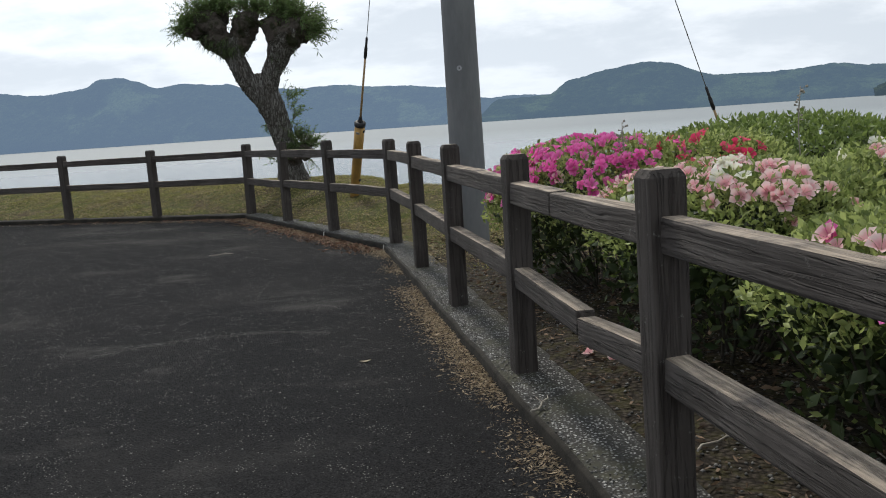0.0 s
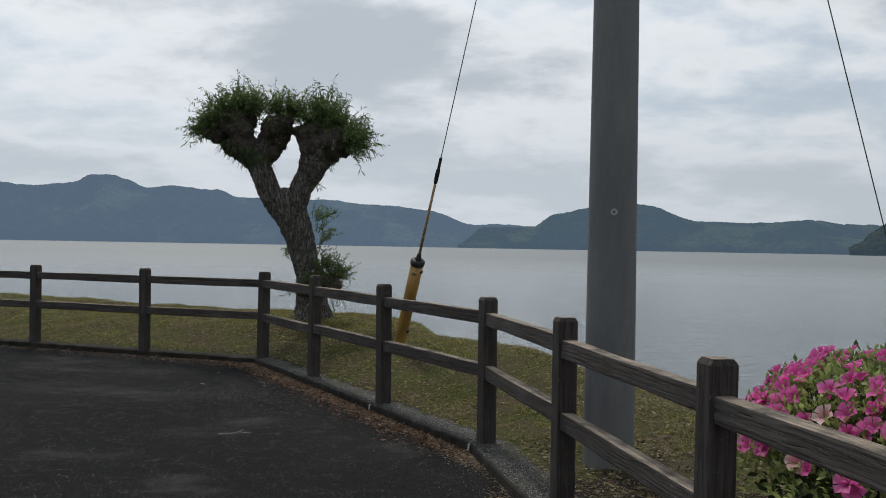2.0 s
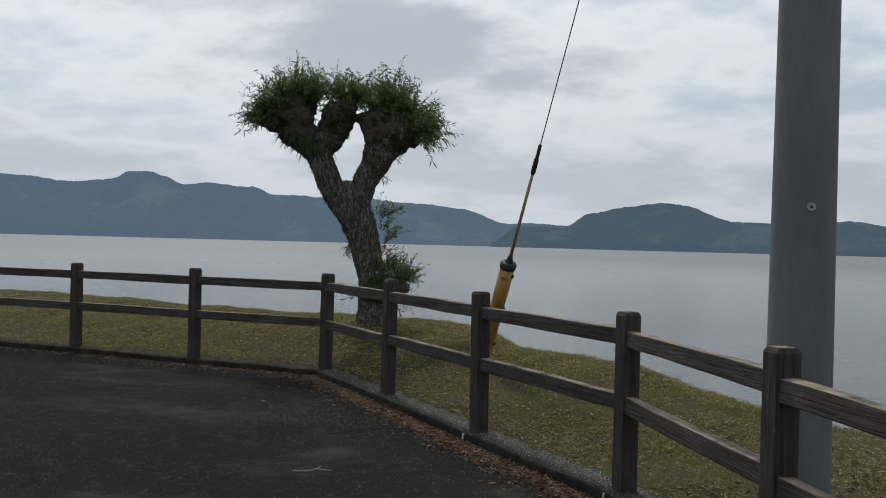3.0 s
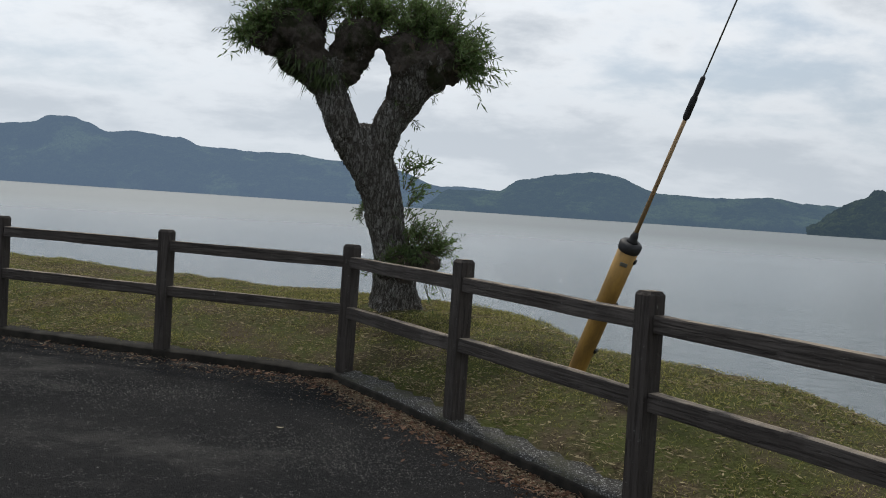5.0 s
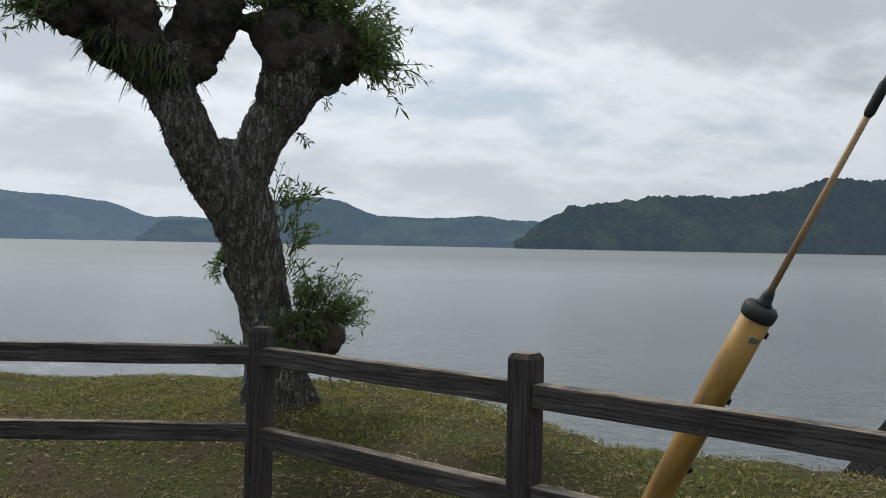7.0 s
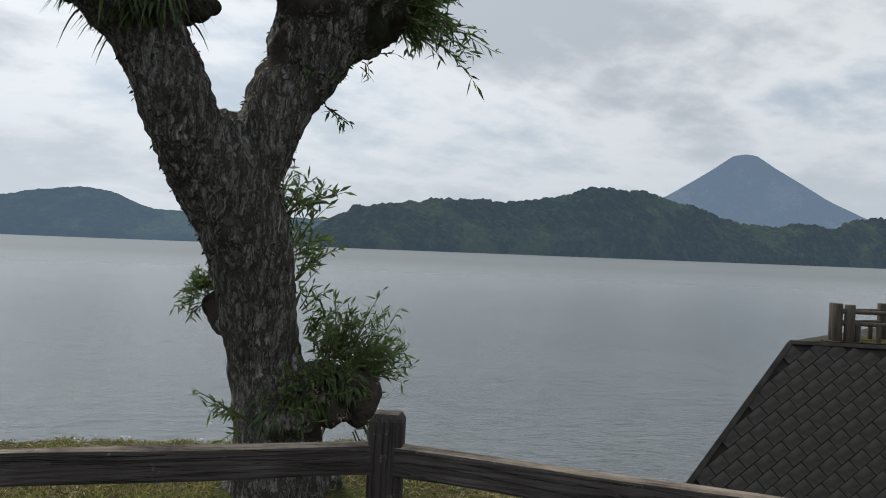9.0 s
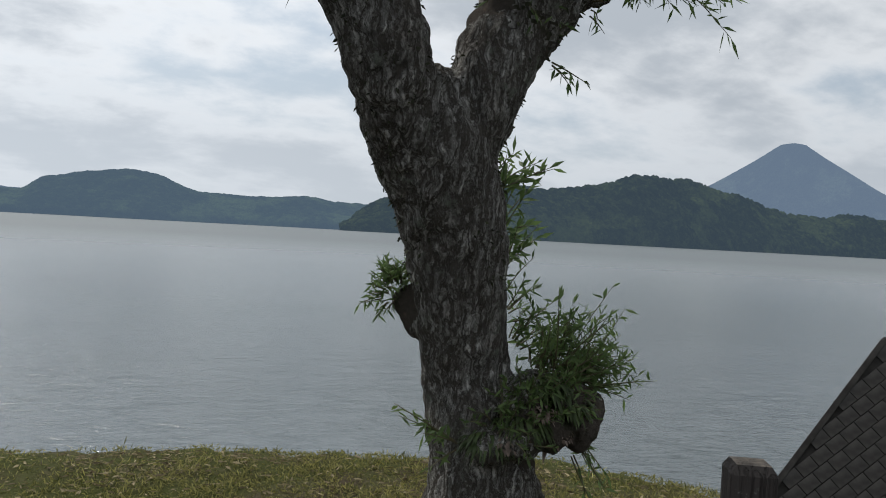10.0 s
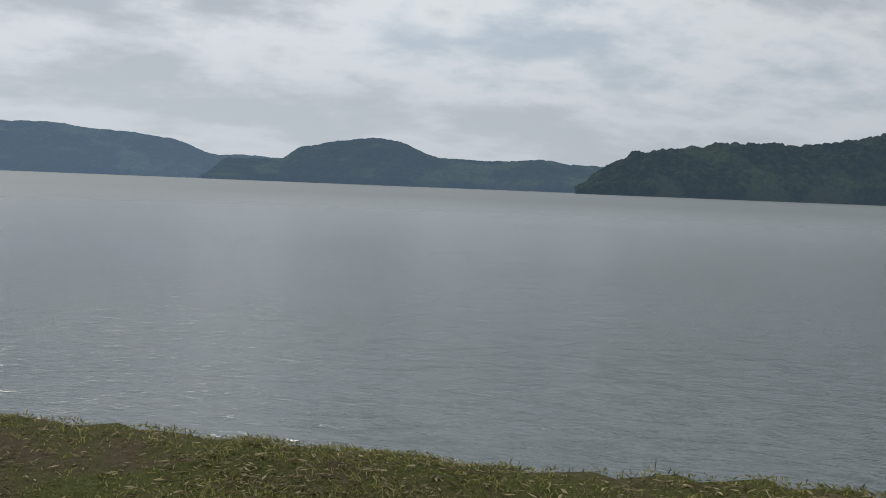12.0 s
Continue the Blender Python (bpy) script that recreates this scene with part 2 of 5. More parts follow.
def make_water():
    m, g = start("lake_water")
    p = g.world_pos()
    turn = g.node("ShaderNodeVectorRotate", {"Vector": p, "Angle": radians(24)}, rotation_type="Z_AXIS").outputs[0]
    chop = g.noise(g.vmath("MULTIPLY", turn, (0.60, 1.15, 1)), 1.25, 3.5, 0.60, 0.9)
    wave = g.noise(g.vmath("MULTIPLY", turn, (0.35, 1.0, 1)), 0.42, 3.0, 0.55, 0.4)
    gust = g.noise(g.vmath("MULTIPLY", p, (0.6, 1.0, 1)), 0.035, 4.0, 0.6)
    fine = g.noise(g.vmath("MULTIPLY", turn, (0.6, 1.2, 1)), 4.2, 3.0, 0.60, 0.5)
    crest = g.math("ABSOLUTE", g.math("SUBTRACT", chop, 0.5))             # sharp little crests
    reach = g.node("ShaderNodeVectorMath", {0: p}, operation="LENGTH").outputs["Value"]
    open_water = g.ramp(reach, 40.0, 520.0)      # ripples too fine to tell apart far out act as roughness
    h = g.math("ADD", g.math("ADD", g.math("MULTIPLY", chop, 0.27), g.math("MULTIPLY", wave, 0.13)), g.math("SUBTRACT", g.math("MULTIPLY", fine, 0.15), g.math("MULTIPLY", crest, 0.26)))
    h = g.math("MULTIPLY", h, g.ramp(gust, 0.3, 0.7, 0.75, 1.25))
    col = g.mix(gust, (0.094, 0.113, 0.120), (0.116, 0.136, 0.142))
    material("water", col, g.math("ADD", 0.155, g.math("MULTIPLY", open_water, 0.31)), g.bump(g.math("MULTIPLY", h, g.math("SUBTRACT", 1.0, g.math("MULTIPLY", open_water, 0.6))), 0.9, 0.44), graph=g, spec=0.5)
    return m


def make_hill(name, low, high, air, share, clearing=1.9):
    """Woods far off: canopy colours, with the haze of kilometres of air imitated by an even blue emission."""
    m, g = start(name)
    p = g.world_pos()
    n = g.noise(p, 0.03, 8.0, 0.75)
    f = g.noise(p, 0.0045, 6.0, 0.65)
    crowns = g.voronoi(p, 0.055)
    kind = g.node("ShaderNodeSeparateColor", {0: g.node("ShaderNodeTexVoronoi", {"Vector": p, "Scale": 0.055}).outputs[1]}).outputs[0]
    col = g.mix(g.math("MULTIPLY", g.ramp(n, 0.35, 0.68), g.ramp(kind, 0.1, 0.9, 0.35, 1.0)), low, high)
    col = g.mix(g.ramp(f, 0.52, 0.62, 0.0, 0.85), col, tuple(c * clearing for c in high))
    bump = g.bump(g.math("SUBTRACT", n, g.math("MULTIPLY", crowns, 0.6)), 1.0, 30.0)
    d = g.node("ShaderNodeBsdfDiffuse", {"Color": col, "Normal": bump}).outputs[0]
    # emission stands in for haze before the hills
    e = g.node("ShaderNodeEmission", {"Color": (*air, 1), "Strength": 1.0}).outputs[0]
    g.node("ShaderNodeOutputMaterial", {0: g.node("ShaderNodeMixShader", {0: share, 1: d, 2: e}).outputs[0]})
    return m


ASPHALT, KERB, TURF, SOIL, BARK, WATER = make_asphalt(), make_kerb(), make_turf(), make_soil(), make_bark(), make_water()
BURL = make_burl()
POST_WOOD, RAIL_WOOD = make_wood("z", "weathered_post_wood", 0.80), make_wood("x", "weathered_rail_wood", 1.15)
CONCRETE = make_plain("pole_concrete", (0.135, 0.14, 0.145), (0.19, 0.195, 0.198), 3.0, 0.85, 0.0, 0.002, 0.3, (1, 1, 0.25))
YELLOW = make_plain("yellow_plastic", (0.20, 0.115, 0.032), (0.47, 0.27, 0.06), 6.0, 0.55, 0.0, 0.001, 0.5, (1, 1, 0.4))
BLACK = make_plain("black_rubber", (0.012, 0.012, 0.014), (0.03, 0.03, 0.032), 9.0, 0.6)
STEEL = make_plain("galvanised_steel", (0.30, 0.31, 0.32), (0.45, 0.46, 0.47), 20.0, 0.45, 0.9)
COVER = make_plain("faded_wire_cover", (0.33, 0.22, 0.12), (0.44, 0.29, 0.15), 9.0, 0.6)
BLOCK = make_plain("revetment_block", (0.032, 0.030, 0.028), (0.070, 0.065, 0.060), 2.5, 0.9, 0.0, 0.01, 0.25)
DARK_KERB = make_plain("dark_kerb_face", (0.010, 0.009, 0.008), (0.028, 0.025, 0.020), 7.0, 0.95, 0.0, 0.01, 0.2)
COPING = make_plain("stained_coping_concrete", (0.026, 0.024, 0.022), (0.052, 0.048, 0.044), 2.0, 0.9, 0.0, 0.008, 0.25)
LOG = make_plain("dark_log_wood", (0.05, 0.042, 0.035), (0.11, 0.092, 0.075), 5.0, 0.85, 0.0, 0.006, 0.3, (1, 1, 0.15))
WILLOW = make_leaf("willow_leaf", (0.055, 0.095, 0.030), (0.165, 0.24, 0.085), 0.5)
TWIG = make_plain("green_twig", (0.07, 0.075, 0.03), (0.11, 0.09, 0.05), 12.0, 0.7)
# leaf colour darkened to imitate shade deep in the bushes
SHADED_LEAF = make_leaf("shaded_azalea_leaf", (0.018, 0.032, 0.010), (0.055, 0.080, 0.024), 0.15, 0.5)
FERN = make_leaf("fern_leaf", (0.030, 0.050, 0.014), (0.07, 0.10, 0.03), 0.25)
DEAD_FERN = make_leaf("dead_fern", (0.09, 0.065, 0.05), (0.30, 0.24, 0.20), 0.15, 0.9)
MOSS = make_leaf("dark_moss", (0.014, 0.016, 0.009), (0.045, 0.050, 0.022), 0.1, 0.9)
AZALEA = make_leaf("azalea_leaf", (0.070, 0.110, 0.024), (0.42, 0.48, 0.17), 0.50, 0.5)
SHRUB = make_leaf("shrub_leaf", (0.075, 0.115, 0.03), (0.22, 0.29, 0.08), 0.38, 0.5)
GRASS = make_leaf("grass_blade", (0.040, 0.056, 0.015), (0.44, 0.40, 0.14), 0.42, 0.7)
STRAW = make_leaf("dry_litter", (0.060, 0.038, 0.024), (0.50, 0.40, 0.27), 0.15, 0.9)
RUSTY = make_leaf("rusty_litter", (0.040, 0.022, 0.014), (0.25, 0.145, 0.095), 0.12, 0.9)
# darker copy of the litter, with the bushes' shade in its colour
SHADE_LITTER = make_leaf("shaded_litter", (0.03, 0.02, 0.014), (0.22, 0.15, 0.10), 0.1, 0.9)
DRY = make_leaf("dry_grass", (0.055, 0.040, 0.024), (0.46, 0.38, 0.23), 0.2, 0.9)
PEBBLE = make_leaf("pebbles", (0.025, 0.024, 0.023), (0.20, 0.195, 0.185), 0.0, 0.9)
BARE = make_plain("bare_stem", (0.03, 0.025, 0.02), (0.08, 0.07, 0.055), 15.0, 0.9)
DEAD = make_plain("dead_twig", (0.20, 0.18, 0.15), (0.33, 0.30, 0.26), 20.0, 0.85)
MAGENTA = make_petal("magenta_petal", (0.66, 0.035, 0.29), (0.86, 0.16, 0.52))
RED = make_petal("red_petal", (0.50, 0.01, 0.06), (0.72, 0.03, 0.13))
PINK = make_petal("pink_petal", (0.78, 0.32, 0.37), (0.86, 0.64, 0.63))
WHITE = make_petal("white_petal", (0.72, 0.74, 0.55), (0.83, 0.82, 0.76))


# ---- mesh helpers ----
def part(name, bm, mat, parent=None, label="", m=None):
    """Links a bmesh as one mesh object, under a thing or a part."""
    me = bpy.data.meshes.new(name)
    bm.to_mesh(me)
    bm.free()
    return place(name, me, mat, parent, label, m)


def place(name, me, mat, parent=None, label="", m=None):
    if mat is not None and not me.materials:
        me.materials.append(mat)
    ob = new(name, me)
    if parent is not None:
        ob.parent = parent
    if m is not None:
        ob.matrix_basis = m
    return tagged(ob, label)


def smooth(me):
    me.polygons.foreach_set("use_smooth", np.ones(len(me.polygons), bool))
    return me


def from_arrays(name, verts, faces):
    """A mesh of many alike faces: verts (n, 3), faces (m, 3 or 4)."""
    verts, faces = np.asarray(verts, np.float32), np.asarray(faces, np.int32)
    me = bpy.data.meshes.new(name)
    k = faces.shape[1]
    me.vertices.add(len(verts))
    me.vertices.foreach_set("co", verts.ravel())
    me.loops.add(faces.size)
    me.loops.foreach_set("vertex_index", faces.ravel())
    me.polygons.add(len(faces))
    me.polygons.foreach_set("loop_start", np.arange(0, faces.size, k, dtype=np.int32))
    me.update(calc_edges=True)
    return me


def box(bm, size, m=Matrix(), bevel=0.0):
    made = bmesh.ops.create_cube(bm, size=1.0, matrix=m @ Matrix.Diagonal((*size, 1)))
    if bevel:
        edges = list({e for v in made["verts"] for e in v.link_edges})
        bmesh.ops.bevel(bm, geom=edges, offset=bevel, segments=2, affect="EDGES", profile=0.6)


def tube(bm, points, radii, sides=12, caps=True):
    """A round tube through points, with a radius at each."""
    pts = [Vector(p) for p in points]
    rings = []
    side = Vector((1, 0, 0))
    for i, p in enumerate(pts):
        d = (pts[min(i + 1, len(pts) - 1)] - pts[max(i - 1, 0)]).normalized()
        side = (side - d * side.dot(d))
        if side.length < 1e-4:
            side = Vector((0, 1, 0)) - d * d.y
        side.normalize()
        other = d.cross(side)
        rings.append([bm.verts.new(p + radii[i] * (math.cos(a) * side + math.sin(a) * other)) for a in (2 * math.pi * k / sides for k in range(sides))])
    for a, b in zip(rings, rings[1:]):
        for k in range(sides):
            f = bm.faces.new((a[k], a[(k + 1) % sides], b[(k + 1) % sides], b[k]))
            f.smooth = True
    if caps:
        bm.faces.new(rings[0][::-1])
        bm.faces.new(rings[-1])


def leaves_mesh(name, base, along, width, length, rng, fold=0.25, droop=0.0):
    """Leaves as folded lozenges: base points (n, 3), unit directions (n, 3), widths and lengths (n)."""
    n = len(base)
    along = along / np.maximum(np.linalg.norm(along, axis=1, keepdims=True), 1e-6)
    other = np.cross(along, rng.normal(size=(n, 3)))
    other /= np.maximum(np.linalg.norm(other, axis=1, keepdims=True), 1e-6)
    nor = np.cross(other, along)
    L, W = length[:, None], width[:, None]
    down = np.array([0, 0, -1.0]) * droop
    mid = base + along * L * 0.45 + down * L * 0.25
    tip = base + along * L + down * L
    v = np.stack([base, mid + other * W / 2, mid - nor * W * fold, mid - other * W / 2, tip], 1).reshape(-1, 3)
    f = np.array([[0, 1, 2], [0, 2, 3], [1, 4, 2], [2, 4, 3]])
    faces = (np.arange(n)[:, None, None] * 5 + f[None]).reshape(-1, 3)
    return smooth(from_arrays(name, v, faces))


def thing(name, m, label, category, group="", kind=""):
    ob = new(name)
    ob.empty_display_size = 0.2
    ob.matrix_basis = m
    return tagged(ob, label, category, group, kind)


# ---- the plan ----
# posts of the fence, from the near end round the bend to the far end
POSTS = [(2.10, -0.18), (1.68, 1.40), (1.27, 2.98), (0.86, 4.55), (0.453, 6.118), (0.045, 7.716), (-0.383, 9.296), (-1.33, 10.738), (-2.278, 12.20),
         (-3.21, 13.573), (-4.926, 14.063), (-6.721, 14.631), (-8.42, 15.08), (-10.0, 15.20), (-11.65, 15.32), (-13.3, 15.45)]
LINE = [(3.4, -5.2)] + POSTS + [(-40.0, 17.5)]
# crest of the bank: x, y, height
CREST = [(-60, 26, 0.385), (-14.2, 20.0, 0.385), (-9.7, 19.2, 0.355), (-6.2, 17.65, 0.312), (-5.0, 17.1, 0.328), (-3.7, 16.45, 0.362), (-2.2, 15.8, 0.370), (-1.7, 14.9, 0.370),
         (-1.38, 13.6, 0.350), (-0.6, 12.9, 0.350), (0.0, 12.2, 0.330), (1.1, 11.4, 0.100), (2.8, 11.5, -0.2), (5.0, 11.6, -0.5), (9, 10, -0.5), (16, 6, -0.5), (60, -20, -0.5)]
LAKE_Z = -5.0
ASPHALT_Z = -0.065
MOUND = 0.13                                   # rise of the lawn round the willow


def to_line(x, y, line):
    """Distance to a line (positive on its left as it runs) and the third value along it."""
    best = np.full(x.shape, 1e9)
    sign = np.ones(x.shape)
    third = np.zeros(x.shape)
    for a, b in zip(line, line[1:]):
        ax, ay, bx, by = a[0], a[1], b[0], b[1]
        dx, dy = bx - ax, by - ay
        t = np.clip(((x - ax) * dx + (y - ay) * dy) / (dx * dx + dy * dy), 0, 1)
        d = np.hypot(x - ax - t * dx, y - ay - t * dy)
        near = d < best
        best = np.where(near, d, best)
        sign = np.where(near, np.where(dx * (y - ay) - dy * (x - ax) >= 0, 1.0, -1.0), sign)
        if len(a) > 2:
            third = np.where(near, a[2] + t * (b[2] - a[2]), third)
    return best * sign, third


def lumps(x, y):
    return 0.018 * np.sin(2.1 * x + 1.3 * y) * np.sin(1.7 * y - 0.8 * x + 1) + 0.018 * np.sin(5.3 * x + 1.6 * np.sin(2.2 * y)) * np.sin(4.7 * y + 1.4 * np.sin(2.9 * x)) + 0.007 * np.sin(13.1 * x + 2 * np.sin(6 * y)) * np.sin(12.3 * y + 2 * np.sin(5 * x))


def land(x, y):
    """Height of the ground."""
    x, y = np.asarray(x, float), np.asarray(y, float)
    df, _ = to_line(x, y, LINE)
    df = -df                                   # positive beyond the fence
    dc, top = to_line(x, y, CREST)
    dc = -dc                                   # positive inland
    t = np.clip(df / np.maximum(df + np.maximum(dc, 0), 1e-6), 0, 1)
    t = np.sin(t * math.pi / 2) ** 1.2
    z = 0.0 + (top - 0.0) * t + lumps(x, y) * np.clip(df * 2, 0, 1)
    z = z + MOUND * np.exp(-((x + 2.92) ** 2 + (y - 15.2) ** 2) / (2 * 0.5 ** 2)) * np.clip(df, 0, 1) * np.clip(dc, 0, 1)
    z = np.where(df < 0.05, -0.12, z)
    z = np.where(df < 0.0, -0.14, z)
    slope = np.clip(-dc, 0, None)
    z = np.where(dc < 0, top - 0.10 * np.clip(slope, 0, 0.35) - 0.95 * np.clip(slope - 0.35, 0, None) + lumps(x, y), z)
    return np.maximum(z, -9.0)


def axis(lo, hi, step, far):
    a = list(np.arange(lo, hi + step / 2, step))
    s = step
    while a[-1] < far:
        s *= 1.35
        a.append(a[-1] + s)
    s = step
    while a[0] > -far:
        s *= 1.35
        a.insert(0, a[0] - s)
    return np.array(a)


gx, gy = axis(-16, 9, 0.16, 4800), axis(-3, 21, 0.16, 4800)
X, Y = np.meshgrid(gx, gy)
verts = np.stack([X, Y, land(X, Y)], -1).reshape(-1, 3)
nx, ny = len(gx), len(gy)
ii = (np.arange(ny - 1)[:, None] * nx + np.arange(nx - 1)[None]).ravel()
me = smooth(from_arrays("ground", verts, np.stack([ii, ii + 1, ii + nx + 1, ii + nx], 1)))
ground = place("ground", me, TURF)
tagged(ground, "patchy short grass bank with bare soil above the lake", "grass bank", kind="structure")
me.materials.append(SOIL)
cx, cy = X[:-1, :-1] + 0.08, Y[:-1, :-1] + 0.08
bare = (-to_line(cx, cy, LINE)[0] < 2.9) & (-to_line(cx, cy, LINE)[0] > 0) & (cy < 8.2 + 0.35 * np.sin(3 * cx))
me.polygons.foreach_set("material_index", bare.ravel().astype(np.int32))

me = from_arrays("lake", [(-4900, -4900, LAKE_Z), (4900, -4900, LAKE_Z), (4900, 4900, LAKE_Z), (-4900, 4900, LAKE_Z)], [(0, 1, 2, 3)])
tagged(place("lake", me, WATER), "wide grey rippled lake under a cloudy sky", "lake", kind="structure")


def offset_line(line, d):
    """The line moved to its left by d, mitred."""
    out = []
    for i, p in enumerate(line):
        p = Vector(p)
        a = (p - Vector(line[i - 1])).normalized() if i else None
        b = (Vector(line[i + 1]) - p).normalized() if i + 1 < len(line) else None
        a, b = a or b, b or a
        n = Vector((-(a.y + b.y), a.x + b.x)).normalized()
        out.append(p + n * (d / max(0.4, n.dot(Vector((-a.y, a.x))))))
    return out


# asphalt of the car park
front = offset_line(LINE, 0.04)
bm = bmesh.new()
edge = [bm.verts.new((p.x, p.y, ASPHALT_Z)) for p in front]
edge += [bm.verts.new((x, y, ASPHALT_Z)) for x, y in ((-40, -30), (3.4, -30))]
bmesh.ops.triangulate(bm, faces=[bm.faces.new(edge)])
tagged(part("road", bm, ASPHALT), "dark worn asphalt of a lakeside car park", "asphalt", kind="structure")

# kerb strip of washed concrete that the posts stand in
bm = bmesh.new()
rows = []
profile = [(0.134, -0.14), (0.133, -0.010), (0.129, -0.002), (0.112, 0.003), (0.04, 0.008), (-0.10, 0.010), (-0.18, 0.006), (-0.195, -0.14)]
lines = [offset_line(LINE, d) for d, z in profile]
params = []
for l in lines:
    pts = []
    for a, b, la, lb in zip(l, l[1:], LINE, LINE[1:]):
        k = max(1, int((Vector(lb) - Vector(la)).length / 0.1))
        k = min(k, 60)
        pts += [a.lerp(b, i / k) for i in range(k)]
    pts.append(l[-1])
    params.append(pts)
for j in range(len(params[0])):
    row = []
    for (d, z), pts in zip(profile, params):
        p = pts[j]
        if p.x < -3.6 and d > 0.1:               # the strip is narrower along the lawn
            p = p + Vector((0.2, 0.95)) * 0.06
        w = noise.noise(Vector((p.x * 3, p.y * 3, d * 4)))
        v = noise.noise(Vector((p.x * 11, p.y * 11, 5 + d)))
        row.append(bm.verts.new((p.x + 0.008 * w, p.y + 0.008 * v, z + (0.006 * w + 0.004 * v if z > -0.1 else 0))))
    rows.append(row)
for a, b in zip(rows, rows[1:]):
    for k in range(len(a) - 1):
        face = bm.faces.new((a[k], b[k], b[k + 1], a[k + 1]))
        face.smooth = True
        # darker material on the front edge, and on the whole strip along the lawn
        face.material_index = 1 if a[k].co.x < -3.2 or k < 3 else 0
kerb = tagged(part("kerb", bm, KERB), "low mossy kerb strip of washed pebble concrete", "kerb", kind="structure")
kerb.data.materials.append(DARK_KERB)


# ---- far shore ----
def ridge(ta, knots):
    """Smooth height between knots (a, h)."""
    ks = np.array(knots, float)
    i = np.clip(np.searchsorted(ks[:, 0], ta) - 1, 0, len(ks) - 2)
    t = np.clip((ta - ks[i, 0]) / (ks[i + 1, 0] - ks[i, 0]), 0, 1)
    t = t * t * (3 - 2 * t) * 0.6 + t * 0.4
    return ks[i, 1] + t * (ks[i + 1, 1] - ks[i, 1])


def hills(name, mat, label, far, knots, ends, rough, steps=420):
    """A range of wooded hills that rises from the lake: knots are slopes (sideways, up) seen from the car park."""
    ta = np.linspace(ends[0], ends[1], steps)
    crest = ridge(ta, knots)
    v = []
    rowsn = 56
    for r in range(rowsn):
        s = r / (rowsn - 1)
        for i in range(steps):
            y = far * (1 + 0.10 * s)
            x = ta[i] * y - 3
            lift = min(1.0, s / 0.86) if s < 0.86 else 1.0 - (s - 0.86) * 1.2
            lift = lift ** 0.72
            base = noise.noise(Vector((x / 260, s * 3.2, far))) * 0.20 * (1 - abs(2 * s - 1)) + noise.noise(Vector((x / 90, s * 6, far + 4))) * 0.05 * (1 - s)
            h = crest[i] * y * max(0.0, lift + base * (1 if s > 0 else 0)) + 8
            near = noise.voronoi(Vector((x / 17, (y + h * 0.8) / 17, 0.0)))[0][0]
            tree = 1.3 * abs(noise.noise(Vector((x / 55, y / 55, 1.7)))) + 1.15 * math.sqrt(max(0.0, 1 - min(1.0, near) ** 2)) + 0.4 * noise.noise(Vector((x / 9, y / 9, 3.1))) - 0.9
            v.append((x, y + 30 * noise.noise(Vector((x / 120, 0.3, far))), LAKE_Z + (h + rough * tree if s > 0 else -1.0)))
    a = (np.arange(rowsn - 1)[:, None] * steps + np.arange(steps - 1)[None]).ravel()
    me = smooth(from_arrays(name, v, np.stack([a, a + 1, a + steps + 1, a + steps], 1)))
    return tagged(place(name, me, mat), label, "hills", kind="structure")


# third colour and the share after it: glow that imitates haze
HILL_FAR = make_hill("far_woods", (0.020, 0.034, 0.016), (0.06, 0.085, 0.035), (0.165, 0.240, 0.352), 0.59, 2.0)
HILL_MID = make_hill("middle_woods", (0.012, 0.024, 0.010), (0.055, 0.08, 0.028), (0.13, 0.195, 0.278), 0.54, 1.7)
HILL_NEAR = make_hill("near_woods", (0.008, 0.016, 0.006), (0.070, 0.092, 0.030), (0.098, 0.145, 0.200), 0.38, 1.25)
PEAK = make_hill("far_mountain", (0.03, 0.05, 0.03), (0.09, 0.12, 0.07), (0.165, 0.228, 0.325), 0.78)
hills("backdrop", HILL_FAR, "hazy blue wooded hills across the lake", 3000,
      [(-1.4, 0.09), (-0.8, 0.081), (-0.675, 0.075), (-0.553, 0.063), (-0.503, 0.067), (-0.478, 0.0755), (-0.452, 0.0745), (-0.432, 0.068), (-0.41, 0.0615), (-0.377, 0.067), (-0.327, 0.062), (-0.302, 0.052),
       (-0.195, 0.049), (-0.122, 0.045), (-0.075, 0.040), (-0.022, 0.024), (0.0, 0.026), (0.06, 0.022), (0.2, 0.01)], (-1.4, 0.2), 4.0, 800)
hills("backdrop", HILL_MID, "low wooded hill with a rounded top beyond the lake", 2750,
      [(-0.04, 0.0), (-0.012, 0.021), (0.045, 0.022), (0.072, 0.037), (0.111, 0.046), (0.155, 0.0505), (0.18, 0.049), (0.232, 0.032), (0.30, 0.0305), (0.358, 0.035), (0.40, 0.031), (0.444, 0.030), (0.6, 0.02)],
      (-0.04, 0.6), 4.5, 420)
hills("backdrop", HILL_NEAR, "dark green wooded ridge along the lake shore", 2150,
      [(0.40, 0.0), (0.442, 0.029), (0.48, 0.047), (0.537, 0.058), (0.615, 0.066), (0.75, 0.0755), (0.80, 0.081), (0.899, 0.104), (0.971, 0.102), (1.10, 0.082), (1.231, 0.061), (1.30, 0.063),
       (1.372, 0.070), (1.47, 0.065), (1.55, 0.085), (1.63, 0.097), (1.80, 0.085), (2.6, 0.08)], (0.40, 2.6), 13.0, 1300)


